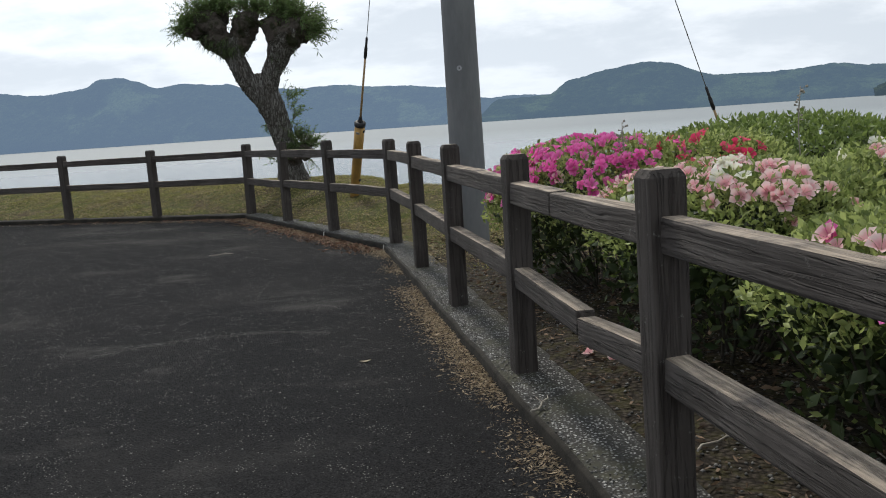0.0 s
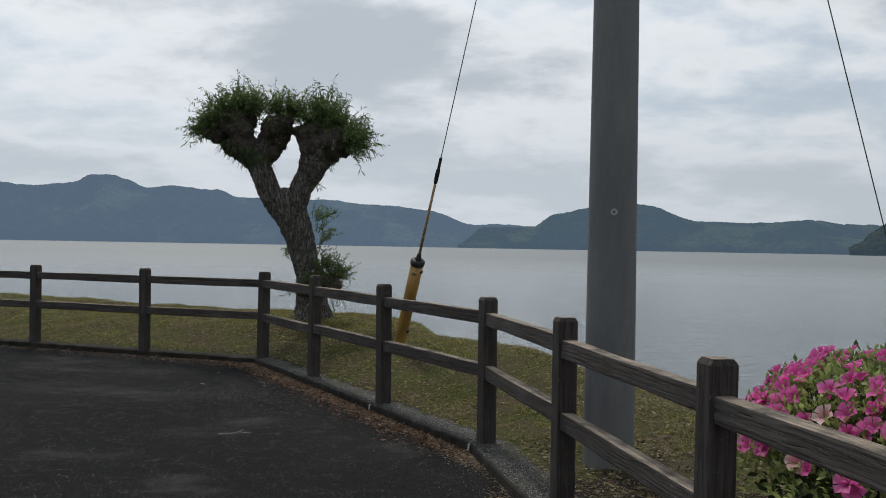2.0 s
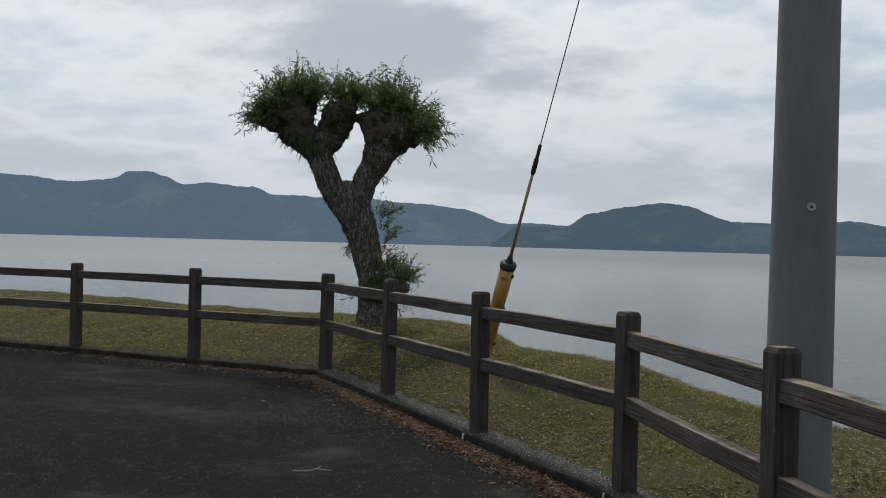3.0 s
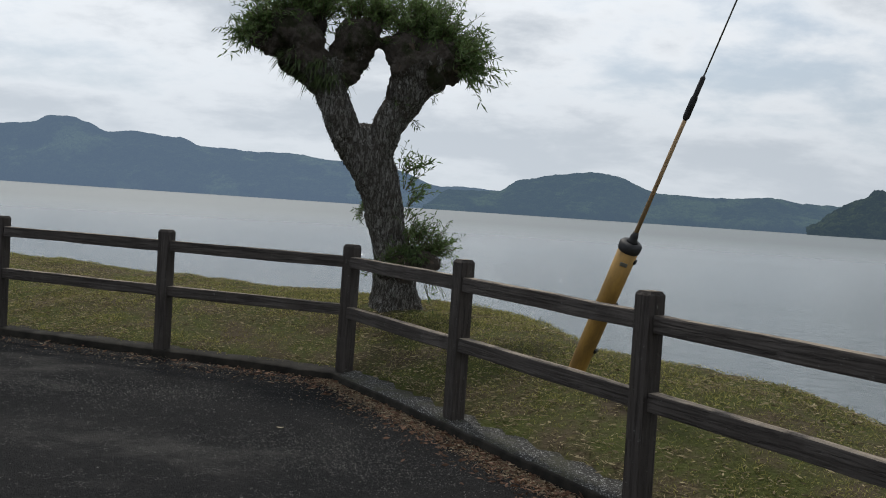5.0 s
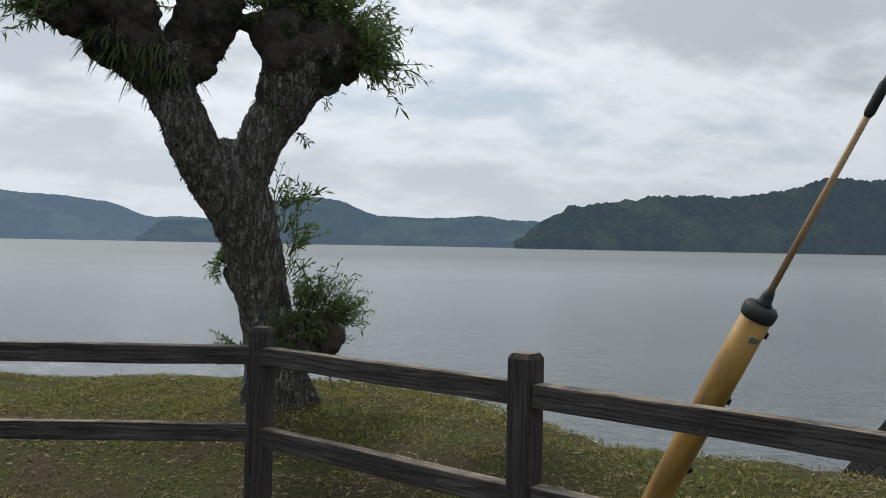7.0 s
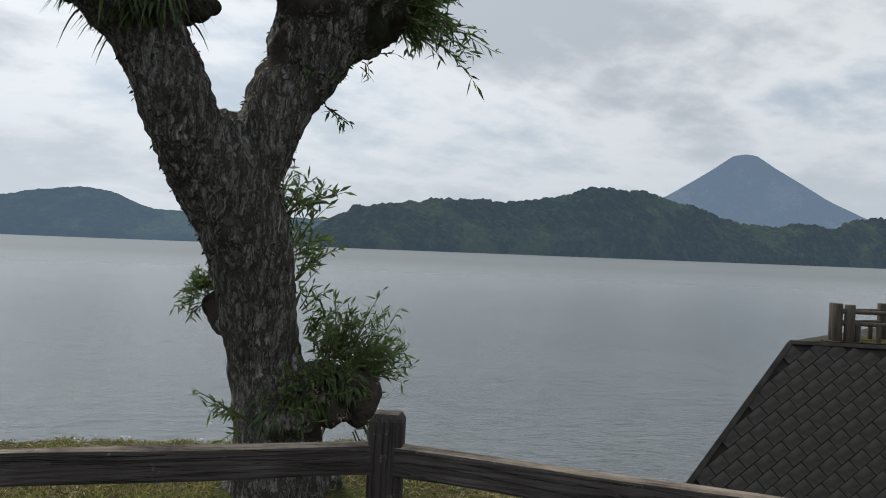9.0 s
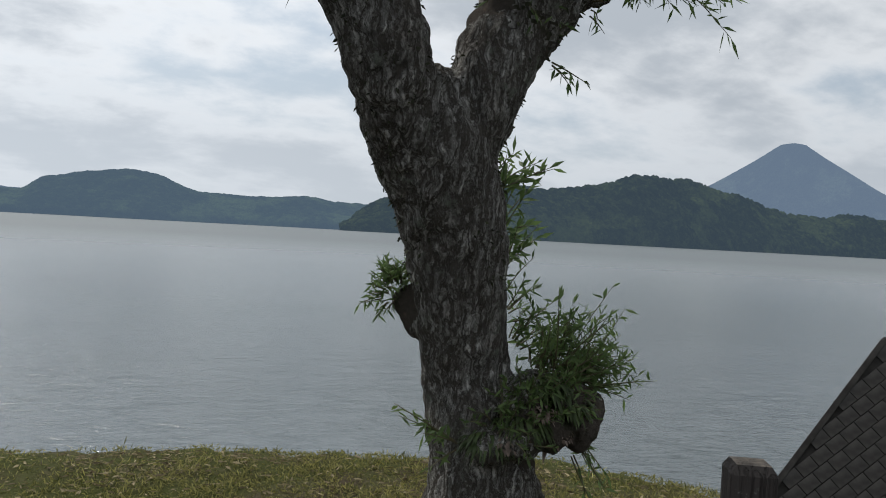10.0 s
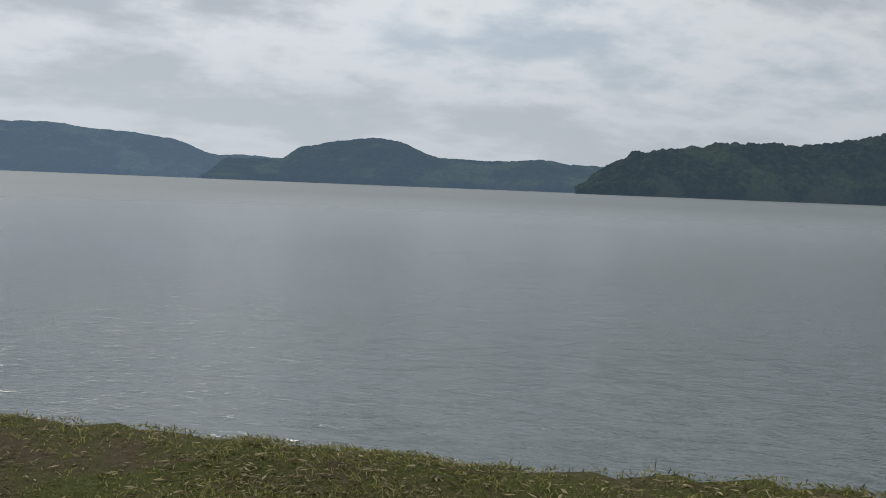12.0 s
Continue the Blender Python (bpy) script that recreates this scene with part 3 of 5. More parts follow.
def mountain():
    """A lone volcanic cone behind the ridge."""
    v, f = [], []
    n, k = 90, 34
    az, away_m = radians(50.7), 4600
    cx, cy = away_m * math.sin(az) - 4, away_m * math.cos(az) + 11
    for r in range(k):
        s = r / (k - 1)
        rad = 5 + 1250 * s ** 1.3
        z = 540 - 0.16 * min(rad, 55) - 0.68 * max(0.0, rad - 55) + 0.00033 * max(0.0, rad - 200) ** 2
        for i in range(n):
            a = 2 * math.pi * i / n
            w = 1 + 0.05 * noise.noise(Vector((math.cos(a) * 2.5, math.sin(a) * 2.5, s * 2))) + 0.02 * noise.noise(Vector((math.cos(a) * 9, math.sin(a) * 9, s)))
            u, d = rad * w * math.cos(a), rad * w * math.sin(a) * 0.3
            v.append((cx + u * math.cos(az) + d * math.sin(az), cy - u * math.sin(az) + d * math.cos(az), z + (4 + 26 * s) * noise.noise(Vector((math.cos(a) * 14, math.sin(a) * 14, s * 5)))))
    for r in range(k - 1):
        for i in range(n):
            f.append((r * n + i, (r + 1) * n + i, (r + 1) * n + (i + 1) % n, r * n + (i + 1) % n))
    me = smooth(from_arrays("mountain", v, f))
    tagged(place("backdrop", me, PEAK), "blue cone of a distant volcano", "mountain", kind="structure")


mountain()


# ---- fence ----
def post_mesh():
    bm = bmesh.new()
    box(bm, (0.110, 0.110, 1.165), Matrix.Translation((0, 0, 0.4275)))
    for v in bm.verts:
        if v.co.z > 0.9:
            v.co.z = 1.035
    top = [f for f in bm.faces if f.normal.z > 0.9]
    bmesh.ops.inset_region(bm, faces=top, thickness=0.020, depth=0.0)
    for v in {v for f in top for v in f.verts}:
        v.co.z = 1.058
    long_edges = [e for e in bm.edges if abs(e.verts[0].co.z - e.verts[1].co.z) > 0.5]
    bmesh.ops.bevel(bm, geom=long_edges, offset=0.008, segments=2, affect="EDGES", profile=0.6)
    me = bpy.data.meshes.new("post")
    bm.to_mesh(me)
    bm.free()
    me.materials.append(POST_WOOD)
    return me


def rail(parent, a, b, z, drop_a=0.0, drop_b=0.0):
    """A rail from a to b, its centre z above the ground."""
    a, b = Vector((*a, z + drop_a)), Vector((*b, z + drop_b))
    length = (b - a).length
    bm = bmesh.new()
    box(bm, (length, 0.075, 0.098), bevel=0.009)
    bmesh.ops.subdivide_edges(bm, edges=[e for e in bm.edges if e.calc_length() > length * 0.7], cuts=9, use_grid_fill=True)
    seed = a.x * 3.1 + z * 7
    for v in bm.verts:
        k = Vector((v.co.x * 2.2 + seed, v.co.y * 9, v.co.z * 9))
        v.co.z += 0.006 * noise.noise(k)
        v.co.y += 0.005 * noise.noise(k + Vector((9, 4, 2)))
    d = (b - a).normalized()
    m = Matrix.Translation((a + b) / 2) @ d.to_track_quat("X", "Z").to_matrix().to_4x4()
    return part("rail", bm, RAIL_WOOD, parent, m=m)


def build_fence():
    fence = thing("wooden_fence", Matrix(), "weathered dark wooden post and two-rail fence along the kerb", "fence")
    me = post_mesh()
    rng = random.Random(4)
    for i, p in enumerate(POSTS):
        a = Vector(POSTS[max(i - 1, 0)])
        b = Vector(POSTS[min(i + 1, len(POSTS) - 1)])
        turn = math.degrees(math.atan2(b.y - a.y, b.x - a.x))
        z = -0.025 if i < 4 else {4: 0.0, 5: 0.006, 6: 0.015, 7: 0.028, 8: 0.038}.get(i, 0.02)
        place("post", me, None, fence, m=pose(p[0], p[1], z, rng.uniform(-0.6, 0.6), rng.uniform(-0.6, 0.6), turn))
    for i, (a, b) in enumerate(zip(POSTS, POSTS[1:])):
        a, b = Vector(a), Vector(b)
        d = (b - a).normalized()
        a2, b2 = a + d * 0.050, b - d * 0.050
        dip = {0: 0.05, 1: 0.05, 2: 0.045, 3: 0.025, 4: 0.01}.get(i, 0.0)
        for z in (0.905, 0.512):
            z += -dip if i < 5 else {5: 0.010, 6: 0.018}.get(i, 0.026 if z > 0.7 else {7: 0.012, 8: -0.004}.get(i, 0.014))
            if i == 2:                          # this bay is patched: each rail is spliced, the lower one sags at the break
                mid = a2.lerp(b2, 0.60 if z > 0.7 else 0.42)
                sag = -0.006 if z > 0.7 else -0.045
                rail(fence, a2, mid - d * 0.004, z, 0, sag)
                rail(fence, mid + d * 0.004, b2, z, sag + (0.004 if z > 0.7 else 0.02), 0)
            else:
                rail(fence, a2, b2, z)


build_fence()


# ---- utility pole and its stays ----
POLE = (0.432, 8.74)


def build_pole():
    z0 = float(land(np.array([POLE[0]]), np.array([POLE[1]]))[0])
    pole = thing("utility_pole", pose(POLE[0], POLE[1], z0), "tall grey tapered concrete utility pole standing in the grass", "utility pole")
    bm = bmesh.new()
    hs = [-0.4, 0, 0.5, 1, 1.5, 2, 3, 4, 6, 8, 10.4]
    tube(bm, [(0, 0, h) for h in hs], [0.168 - 0.0062 * h for h in hs], 40)
    part("shaft", bm, CONCRETE, pole)
    bm = bmesh.new()
    m = Matrix.Translation((-0.012, -0.155, 1.66)) @ Matrix.Rotation(radians(90), 4, "X")
    bmesh.ops.create_cone(bm, cap_ends=True, segments=20, radius1=0.026, radius2=0.022, depth=0.012, matrix=m)
    part("number_disc", bm, STEEL, pole, "small round metal disc")
    bm = bmesh.new()
    bmesh.ops.create_cone(bm, cap_ends=True, segments=6, radius1=0.008, radius2=0.007, depth=0.03, matrix=m)
    part("bolt", bm, BLACK, pole)
    for h in (7.86, 8.46):
        bm = bmesh.new()
        tube(bm, [(0, 0, h - 0.04), (0, 0, h + 0.04)], [0.135, 0.135], 32)
        part("band", bm, STEEL, pole)


def build_stay(foot, top, joint):
    """A stay wire: a yellow guard over its foot, a covered rod, a black joint, and the bare wire up to the pole."""
    a, b = Vector(foot), Vector(top)
    d = (b - a).normalized()
    stay = thing("stay_wire", Matrix.Translation(a), "steel pole stay with a scuffed yellow guard at its foot", "guy wire", "stays of the pole")
    q = d.to_track_quat("Z", "Y").to_matrix().to_4x4()
    at = lambda s: Vector((0, 0, s))
    bm = bmesh.new()
    tube(bm, [at(-0.10), at(0), at(0.3), at(0.7), at(1.07)], [0.062, 0.064, 0.066, 0.068, 0.070], 28)
    guard = part("guard", bm, YELLOW, stay, "scuffed yellow plastic guard", q)
    flat = q.inverted() @ Vector((0.86, -0.5, 0.0))
    clip_turn = Matrix.Rotation(math.atan2(flat.y, flat.x), 4, "Z")
    for s in (0.22, 0.62, 0.98):
        bm = bmesh.new()
        box(bm, (0.022, 0.035, 0.03), clip_turn @ Matrix.Translation((0.070, 0.0, s)), 0.004)
        part("clip", bm, BLACK, guard)
    bm = bmesh.new()
    box(bm, (0.006, 0.05, 0.028), clip_turn @ Matrix.Rotation(radians(-72), 4, "Z") @ Matrix.Translation((0.0695, 0.0, 0.955)), 0.002)
    part("label_plate", bm, STEEL, guard, "small grey plate")
    bm = bmesh.new()
    tube(bm, [at(1.035), at(1.045), at(1.085), at(1.10), at(1.105)], [0.072, 0.077, 0.079, 0.066, 0.040], 28)
    tube(bm, [at(1.10), at(1.12), at(1.15), at(1.18)], [0.046, 0.030, 0.026, 0.018], 14)
    part("cap", bm, BLACK, stay, "black rubber cap", q)
    bm = bmesh.new()
    tube(bm, [at(1.12), at(joint - 0.05)], [0.0155, 0.0135], 12)
    part("rod_cover", bm, COVER, stay, "faded tan wire cover", q)
    bm = bmesh.new()
    tube(bm, [at(joint - 0.16), at(joint - 0.14), at(joint - 0.02), at(joint), at(joint + 0.12), at(joint + 0.13)], [0.015, 0.022, 0.022, 0.016, 0.016, 0.008], 12)
    part("joint", bm, BLACK, stay, m=q)
    bm = bmesh.new()
    tube(bm, [at(joint + 0.1), at((b - a).length)], [0.005, 0.005], 8)
    part("wire", bm, STEEL, stay, m=q)


build_pole()
build_stay((-1.398, 12.64, 0.315), (0.61, 8.80, 8.5), 2.16)
build_stay((3.63, 10.95, -0.12), (0.56, 8.77, 7.9), 1.55)


# ---- promontory ----
def build_revetment():
    """The block-faced bank of the next promontory, with a log fence on top."""
    right = Vector((0.75, -0.66, 0)).normalized()
    facing = Vector((-0.66, -0.75, 0)).normalized()
    corner = Vector((14.34, 25.0, -0.35))
    batter, lean, deep, long = 0.5, 0.76, 6.2, 17.0
    bank = tagged(thing("revetment", Matrix.Translation(corner), "dark diagonal concrete block revetment falling to the lake", "revetment"), kind="structure")
    down = (facing * batter + Vector((0, 0, -1)))
    dn = down.normalized()
    out = right.cross(dn).normalized()
    if out.dot(facing) < 0:
        out = -out
    bm = bmesh.new()
    c = [Vector((0, 0, 0)), right * long, right * long + down * deep, -right * lean * deep + down * deep]
    inland = -facing
    side = Vector((0.95, 0.31, 0))
    d2 = [c[0] + side * 16, c[1] + side * 16, c[2] + side * 16, c[3] + side * 16]
    v = [bm.verts.new(p) for p in c + d2]
    for f in ((0, 1, 2, 3), (0, 4, 5, 1), (0, 3, 7, 4), (4, 7, 6, 5), (1, 5, 6, 2)):
        bm.faces.new([v[i] for i in f])
    bmesh.ops.recalc_face_normals(bm, faces=bm.faces)
    part("core", bm, COPING, bank)
    # coping along the top edge and the sloping corner
    bm = bmesh.new()
    m = Matrix((right, dn, out)).transposed().to_4x4()
    box(bm, (long, 0.11, 0.11), Matrix.Translation(right * (long / 2 + 0.02) + dn * 0.05 + out * 0.045) @ m, 0.015)
    part("coping", bm, COPING, bank, "concrete coping")
    bm = bmesh.new()
    ev = (c[3] - c[0]).normalized()
    en = ev.cross(out).normalized()
    if en.dot(right) < 0:
        en = -en
    m2 = Matrix((en, ev, out)).transposed().to_4x4()
    box(bm, (0.14, (c[3] - c[0]).length, 0.11), Matrix.Translation(c[0] + ev * ((c[3] - c[0]).length / 2 + 0.05) + en * 0.07 + out * 0.042) @ m2, 0.015)
    part("corner_coping", bm, COPING, bank, "sloping concrete coping")
    # blocks
    bm = bmesh.new()
    bl, bh = 0.44, 0.31
    box(bm, (bl - 0.016, bh - 0.016, 0.09), bevel=0.009)
    me = bpy.data.meshes.new("block")
    bm.to_mesh(me)
    bm.free()
    me.materials.append(BLOCK)
    rng = random.Random(9)
    ang = radians(42)
    u, w = Vector((math.cos(ang), math.sin(ang))), Vector((-math.sin(ang), math.cos(ang)))
    for j in range(-60, 60):
        for i in range(-60, 60):
            q = u * ((i + 0.5 * (j % 2)) * bl) + w * (j * bh)
            s, t = q.x, -q.y                    # along the top edge, down the face
            if not (0.16 < t < 6.2 * 1.118 - 0.2 and s > -lean * t / 1.118 + 0.20 and s < 7.2):
                continue
            m3 = m @ Matrix.Rotation(-ang, 4, "Z") @ Matrix.Rotation(radians(rng.uniform(-0.8, 0.8)), 4, "X")
            place("block", me, None, bank, m=Matrix.Translation(right * s + dn * t + out * (0.035 + rng.uniform(-0.006, 0.006))) @ m3)
    # turf on top
    bm = bmesh.new()
    top = [Vector((0, 0, 0.05)) + right * a + inland * b for a, b in ((0.35, 0.1), (long, 0.1), (long + 3, 14), (13.0, 14))]
    bm.faces.new([bm.verts.new(p) for p in top])
    bmesh.ops.recalc_face_normals(bm, faces=bm.faces)
    part("turf_top", bm, TURF, bank, "grass on top")

    # log fence on the promontory
    base = corner + right * 1.25 + inland * 0.40 + Vector((0, 0, 0.02))
    fence = thing("log_fence", Matrix.Translation(base), "dark round-log fence with short posts between", "fence")

    def log(name, a, b, r):
        bm = bmesh.new()
        a, b = Vector(a), Vector(b)
        tube(bm, [a, a.lerp(b, 0.02), a.lerp(b, 0.98), b], [r * 0.9, r, r, r * 0.9], 12)
        part(name, bm, LOG, fence)

    log("post", right * 0.30, right * 0.30 + Vector((0, 0, 0.96)), 0.13)
    runs = [((0, 0), (1, 0)), ((0, 0.15), (0.75, 0.55))]
    for n, (s0, step) in enumerate(runs):
        flat = lambda k: right * (s0[0] + step[0] * k) + inland * (s0[1] + step[1] * k + 0.12 * n)
        for k in (0, 2.0, 4.0, 6.0):
            log("post", flat(k), flat(k) + Vector((0, 0, 0.98)), 0.13)
        for z in (0.78, 0.48):
            log("rail", flat(0) + Vector((0, 0, z)), flat(6.2) + Vector((0, 0, z)), 0.055)
        for k in (0.5, 1.0, 1.5, 2.5, 3.0, 3.5, 4.5, 5.0, 5.5):
            log("short_post", flat(k), flat(k) + Vector((0, 0, 0.5)), 0.06)


build_revetment()


# ---- willow ----
TX, TY = -2.93, 15.13


def build_willow():
    z0 = float(land(np.array([TX]), np.array([TY]))[0]) - 0.02
    tree = thing("willow_tree", pose(TX, TY, z0), "pollarded willow with a leaning forked trunk and leafy knobs", "tree")
    org = Vector((TX, TY, z0))
    rng = np.random.default_rng(11)
    bm = bmesh.new()
    L = lambda x, z, y: Vector((x, y, z)) - org
    axis_pts = [(-2.93, 15.19, 0.15, 0.27), (-2.932, 15.19, 0.42, 0.255), (-2.941, 15.18, 0.55, 0.232), (-2.957, 15.19, 0.7, 0.212), (-2.979, 15.235, 0.85, 0.195), (-3.008, 15.25, 1.0, 0.185),
                (-3.045, 15.225, 1.15, 0.186), (-3.078, 15.207, 1.3, 0.192), (-3.109, 15.19, 1.45, 0.199), (-3.154, 15.163, 1.6, 0.21), (-3.207, 15.15, 1.75, 0.222), (-3.273, 15.124, 1.9, 0.23),
                (-3.31, 15.09, 2.0, 0.215), (-3.355, 15.04, 2.1, 0.14)]
    tube(bm, [L(x, z, y) for x, y, z, r in axis_pts], [r for x, y, z, r in axis_pts], 28)
    for k in range(8):                                   # root flare
        a = k * 2 * math.pi / 8 + 0.4
        far = 0.27 + 0.05 * math.sin(3 * k)
        tube(bm, [L(-2.93, 0.72, 15.19), L(-2.92 + 0.17 * math.cos(a), 0.50, 15.19 + 0.17 * math.sin(a)), L(-2.917 + far * math.cos(a), 0.30, 15.19 + far * math.sin(a))], [0.08, 0.085, 0.05], 10)
    limb = [(-3.25, 15.16, 1.66, 0.13), (-3.41, 15.1, 1.92, 0.155), (-3.52, 15.02, 2.12, 0.16), (-3.58, 15.0, 2.27, 0.164), (-3.635, 15.02, 2.41, 0.16), (-3.71, 15.03, 2.56, 0.165), (-3.85, 15.04, 2.72, 0.2), (-4.01, 15.04, 2.9, 0.22)]
    tube(bm, [L(x, z, y) for x, y, z, r in limb], [r for x, y, z, r in limb], 22)
    limb = [(-3.21, 15.16, 1.7, 0.1), (-3.17, 15.09, 1.95, 0.145), (-3.112, 15.04, 2.18, 0.16), (-3.04, 15.06, 2.33, 0.166), (-2.965, 15.07, 2.43, 0.178), (-2.93, 15.05, 2.54, 0.2), (-2.85, 15.04, 2.72, 0.25), (-2.81, 15.04, 2.92, 0.27)]
    tube(bm, [L(x, z, y) for x, y, z, r in limb], [r for x, y, z, r in limb], 22)
    tube(bm, [L(-3.72, 2.60, 15.1), L(-3.57, 2.80, 15.1), L(-3.47, 3.02, 15.1)], [0.16, 0.185, 0.22], 18)
    knobs = [(-4.413, 2.99, 15.03, 0.12), (-4.3, 2.96, 15.07, 0.14), (-4.1, 3.12, 15.05, 0.235), (-4.0, 3.2, 15.27, 0.2), (-4.08, 2.8, 15.05, 0.16), (-3.93, 3.0, 14.95, 0.17), (-3.462, 3.06, 15.03, 0.215),
             (-3.5, 3.0, 15.28, 0.19), (-3.34, 3.16, 15.05, 0.12), (-3.29, 3.04, 15.07, 0.09), (-3.462, 2.665, 15.0, 0.068), (-3.5, 2.72, 15.03, 0.09), (-2.967, 2.97, 15.03, 0.215), (-2.9, 3.05, 15.2, 0.22),
             (-2.633, 2.9, 15.03, 0.23), (-2.7, 2.7, 15.0, 0.16), (-2.52, 2.78, 15.1, 0.13), (-2.75, 3.05, 15.28, 0.25), (-2.752, 2.62, 14.99, 0.1), (-2.98, 2.76, 14.91, 0.13), (-2.86, 2.82, 14.85, 0.12),
             (-2.72, 2.86, 14.83, 0.11), (-3.12, 3.02, 15.05, 0.11), (-2.57, 0.875, 15.01, 0.105), (-2.67, 0.9, 15.01, 0.125), (-2.63, 0.81, 14.97, 0.1), (-2.8, 0.93, 15.03, 0.13), (-2.8, 0.82, 14.94, 0.1),
             (-2.93, 0.8, 14.94, 0.1), (-3.03, 0.76, 14.99, 0.085), (-2.9, 0.93, 14.98, 0.09), (-3.24, 1.3, 15.35, 0.075), (-3.19, 1.24, 15.31, 0.1), (-3.325, 2.115, 15.08, 0.135)]
    for x, z, y, r in knobs:
        bmesh.ops.create_icosphere(bm, subdivisions=3, radius=r, matrix=Matrix.Translation(L(x, z, y)) @ Matrix.Diagonal((1, 0.95, 0.9, 1)))
    raw = bpy.data.meshes.new("trunk_blank")
    bm.to_mesh(raw)
    bm.free()
    blank = new("trunk_blank", raw)
    mod = blank.modifiers.new("fuse", "REMESH")
    mod.mode, mod.voxel_size = "VOXEL", 0.016
    mod2 = blank.modifiers.new("soften", "SMOOTH")
    mod2.factor, mod2.iterations = 0.5, 7
    me = bpy.data.meshes.new_from_object(blank.evaluated_get(bpy.context.evaluated_depsgraph_get()))
    bpy.data.objects.remove(blank)
    nv = len(me.vertices)
    co, no = np.empty(nv * 3, np.float32), np.empty(nv * 3, np.float32)
    me.vertices.foreach_get("co", co)
    me.vertices.foreach_get("normal", no)
    co, no = co.reshape(-1, 3), no.reshape(-1, 3)
    push = np.empty(nv)
    for i in range(nv):
        x, y, z = (float(c) for c in co[i])
        q = Vector((x * 17, y * 17, z * 4.0))
        knobby = 1.0 if z > 2.15 else 0.35
        push[i] = 0.026 * abs(noise.noise(q)) + 0.022 * knobby * noise.noise(Vector((x * 7, y * 7, z * 7))) + 0.020 * knobby * noise.noise(Vector((x * 18, y * 18, z * 18))) + 0.008 * noise.noise(Vector((x * 40, y * 40, z * 22))) - 0.006
    co += no * push[:, None].astype(np.float32)
    me.vertices.foreach_set("co", co.ravel())
    me.name = "trunk"
    smooth(me)
    me.materials.append(BARK)
    me.materials.append(BURL)
    nf = len(me.polygons)
    mid = np.empty(nf * 3, np.float32)
    me.polygons.foreach_get("center", mid)
    mid = mid.reshape(-1, 3)
    # heads and burls take the dark bark: moss plus painted-in crown shade
    edge_z = 2.26 + 0.20 * np.sin(mid[:, 0] * 7 + 1.5 * np.sin(mid[:, 2] * 9)) + 0.10 * np.sin(mid[:, 1] * 23 + mid[:, 0] * 19 + mid[:, 2] * 11) + rng.normal(0, 0.03, nf)
    burl = ((mid[:, 2] > edge_z) | (np.hypot(np.hypot(mid[:, 0] - 0.20, mid[:, 1] + 0.13), 1.3 * (mid[:, 2] - 0.46)) < 0.26 + rng.normal(0, 0.015, nf))
            | (np.linalg.norm(mid - np.array([-0.32, 0.22, 0.92]), axis=1) < 0.12))
    me.polygons.foreach_set("material_index", burl.astype(np.int32))
    place("trunk", me, BARK, tree, "deeply furrowed grey-brown bark")
    noise_at = lambda c: np.sin(c[:, 0] * 9 + 2 * np.sin(c[:, 2] * 5)) * np.sin(c[:, 1] * 8 + c[:, 2] * 6)
    pick = rng.permutation(np.nonzero((co[:, 2] > 1.0) & (co[:, 2] < 2.6) & (noise_at(co) > 0.04))[0])[:1100]
    r2 = np.random.default_rng(5)
    k = len(pick)
    ln = r2.uniform(0.010, 0.028, k)
    tufts = leaves_mesh("epiphyte", co[pick].astype(float), no[pick] * 0.7 + r2.normal(size=(k, 3)) * 0.5 + np.array([0, 0, -0.25]), ln * 0.5, ln, r2, 0.3, 0.2)
    tagged(place("epiphyte", tufts, MOSS, tree, "small dark mossy leaves on the bark"), kind="stuff")

    def sprouts(name, origins, aims, spread, lengths, per, leaf_len, count, droop, mat_leaf, seed, leaf_w=0.19):
        """Leafy shoots from round origins (x, y, z, r)."""
        r = np.random.default_rng(seed)
        bm = bmesh.new()
        base, along = [], []
        for k in range(count):
            ox, oy, oz, rad = origins[r.integers(len(origins))]
            aim = np.array(aims[r.integers(len(aims))], float) + r.normal(size=3) * spread
            aim /= np.linalg.norm(aim)
            p = np.array([ox, oy, oz]) - np.array(org) + aim * rad * 0.85
            ln = r.uniform(*lengths)
            sway = r.normal(size=3) * 0.10
            pts = []
            for j in range(5):
                s = j / 4
                pts.append(p + aim * ln * s + sway * s * s * ln * 2 + np.array([0, 0, -droop * ln * s * s]))
            tube(bm, pts, [0.0042, 0.0038, 0.003, 0.0022, 0.0012], 4, False)
            n = int(per * ln / 0.4) + 3
            for j in range(n):
                s = (0.15 + 0.85 * (j + r.random()) / n)
                i = min(3, int(s * 4))
                f = s * 4 - i
                q = pts[i] * (1 - f) + pts[i + 1] * f
                d = aim * 0.5 + r.normal(size=3) * 0.62 + np.array([0, 0, 0.1 - droop * 0.6])
                base.append(q)
                along.append(d)
        base, along = np.array(base), np.array(along)
        n = len(base)
        ln = r.uniform(leaf_len * 0.6, leaf_len * 1.15, n)
        me = leaves_mesh(name, base, along, ln * leaf_w, ln, r, 0.2, 0.12 + droop * 0.3)
        crown = tagged(place(name, me, mat_leaf, tree), kind="stuff")
        tagged(part("shoot", bm, TWIG, crown), kind="stuff")
        return crown

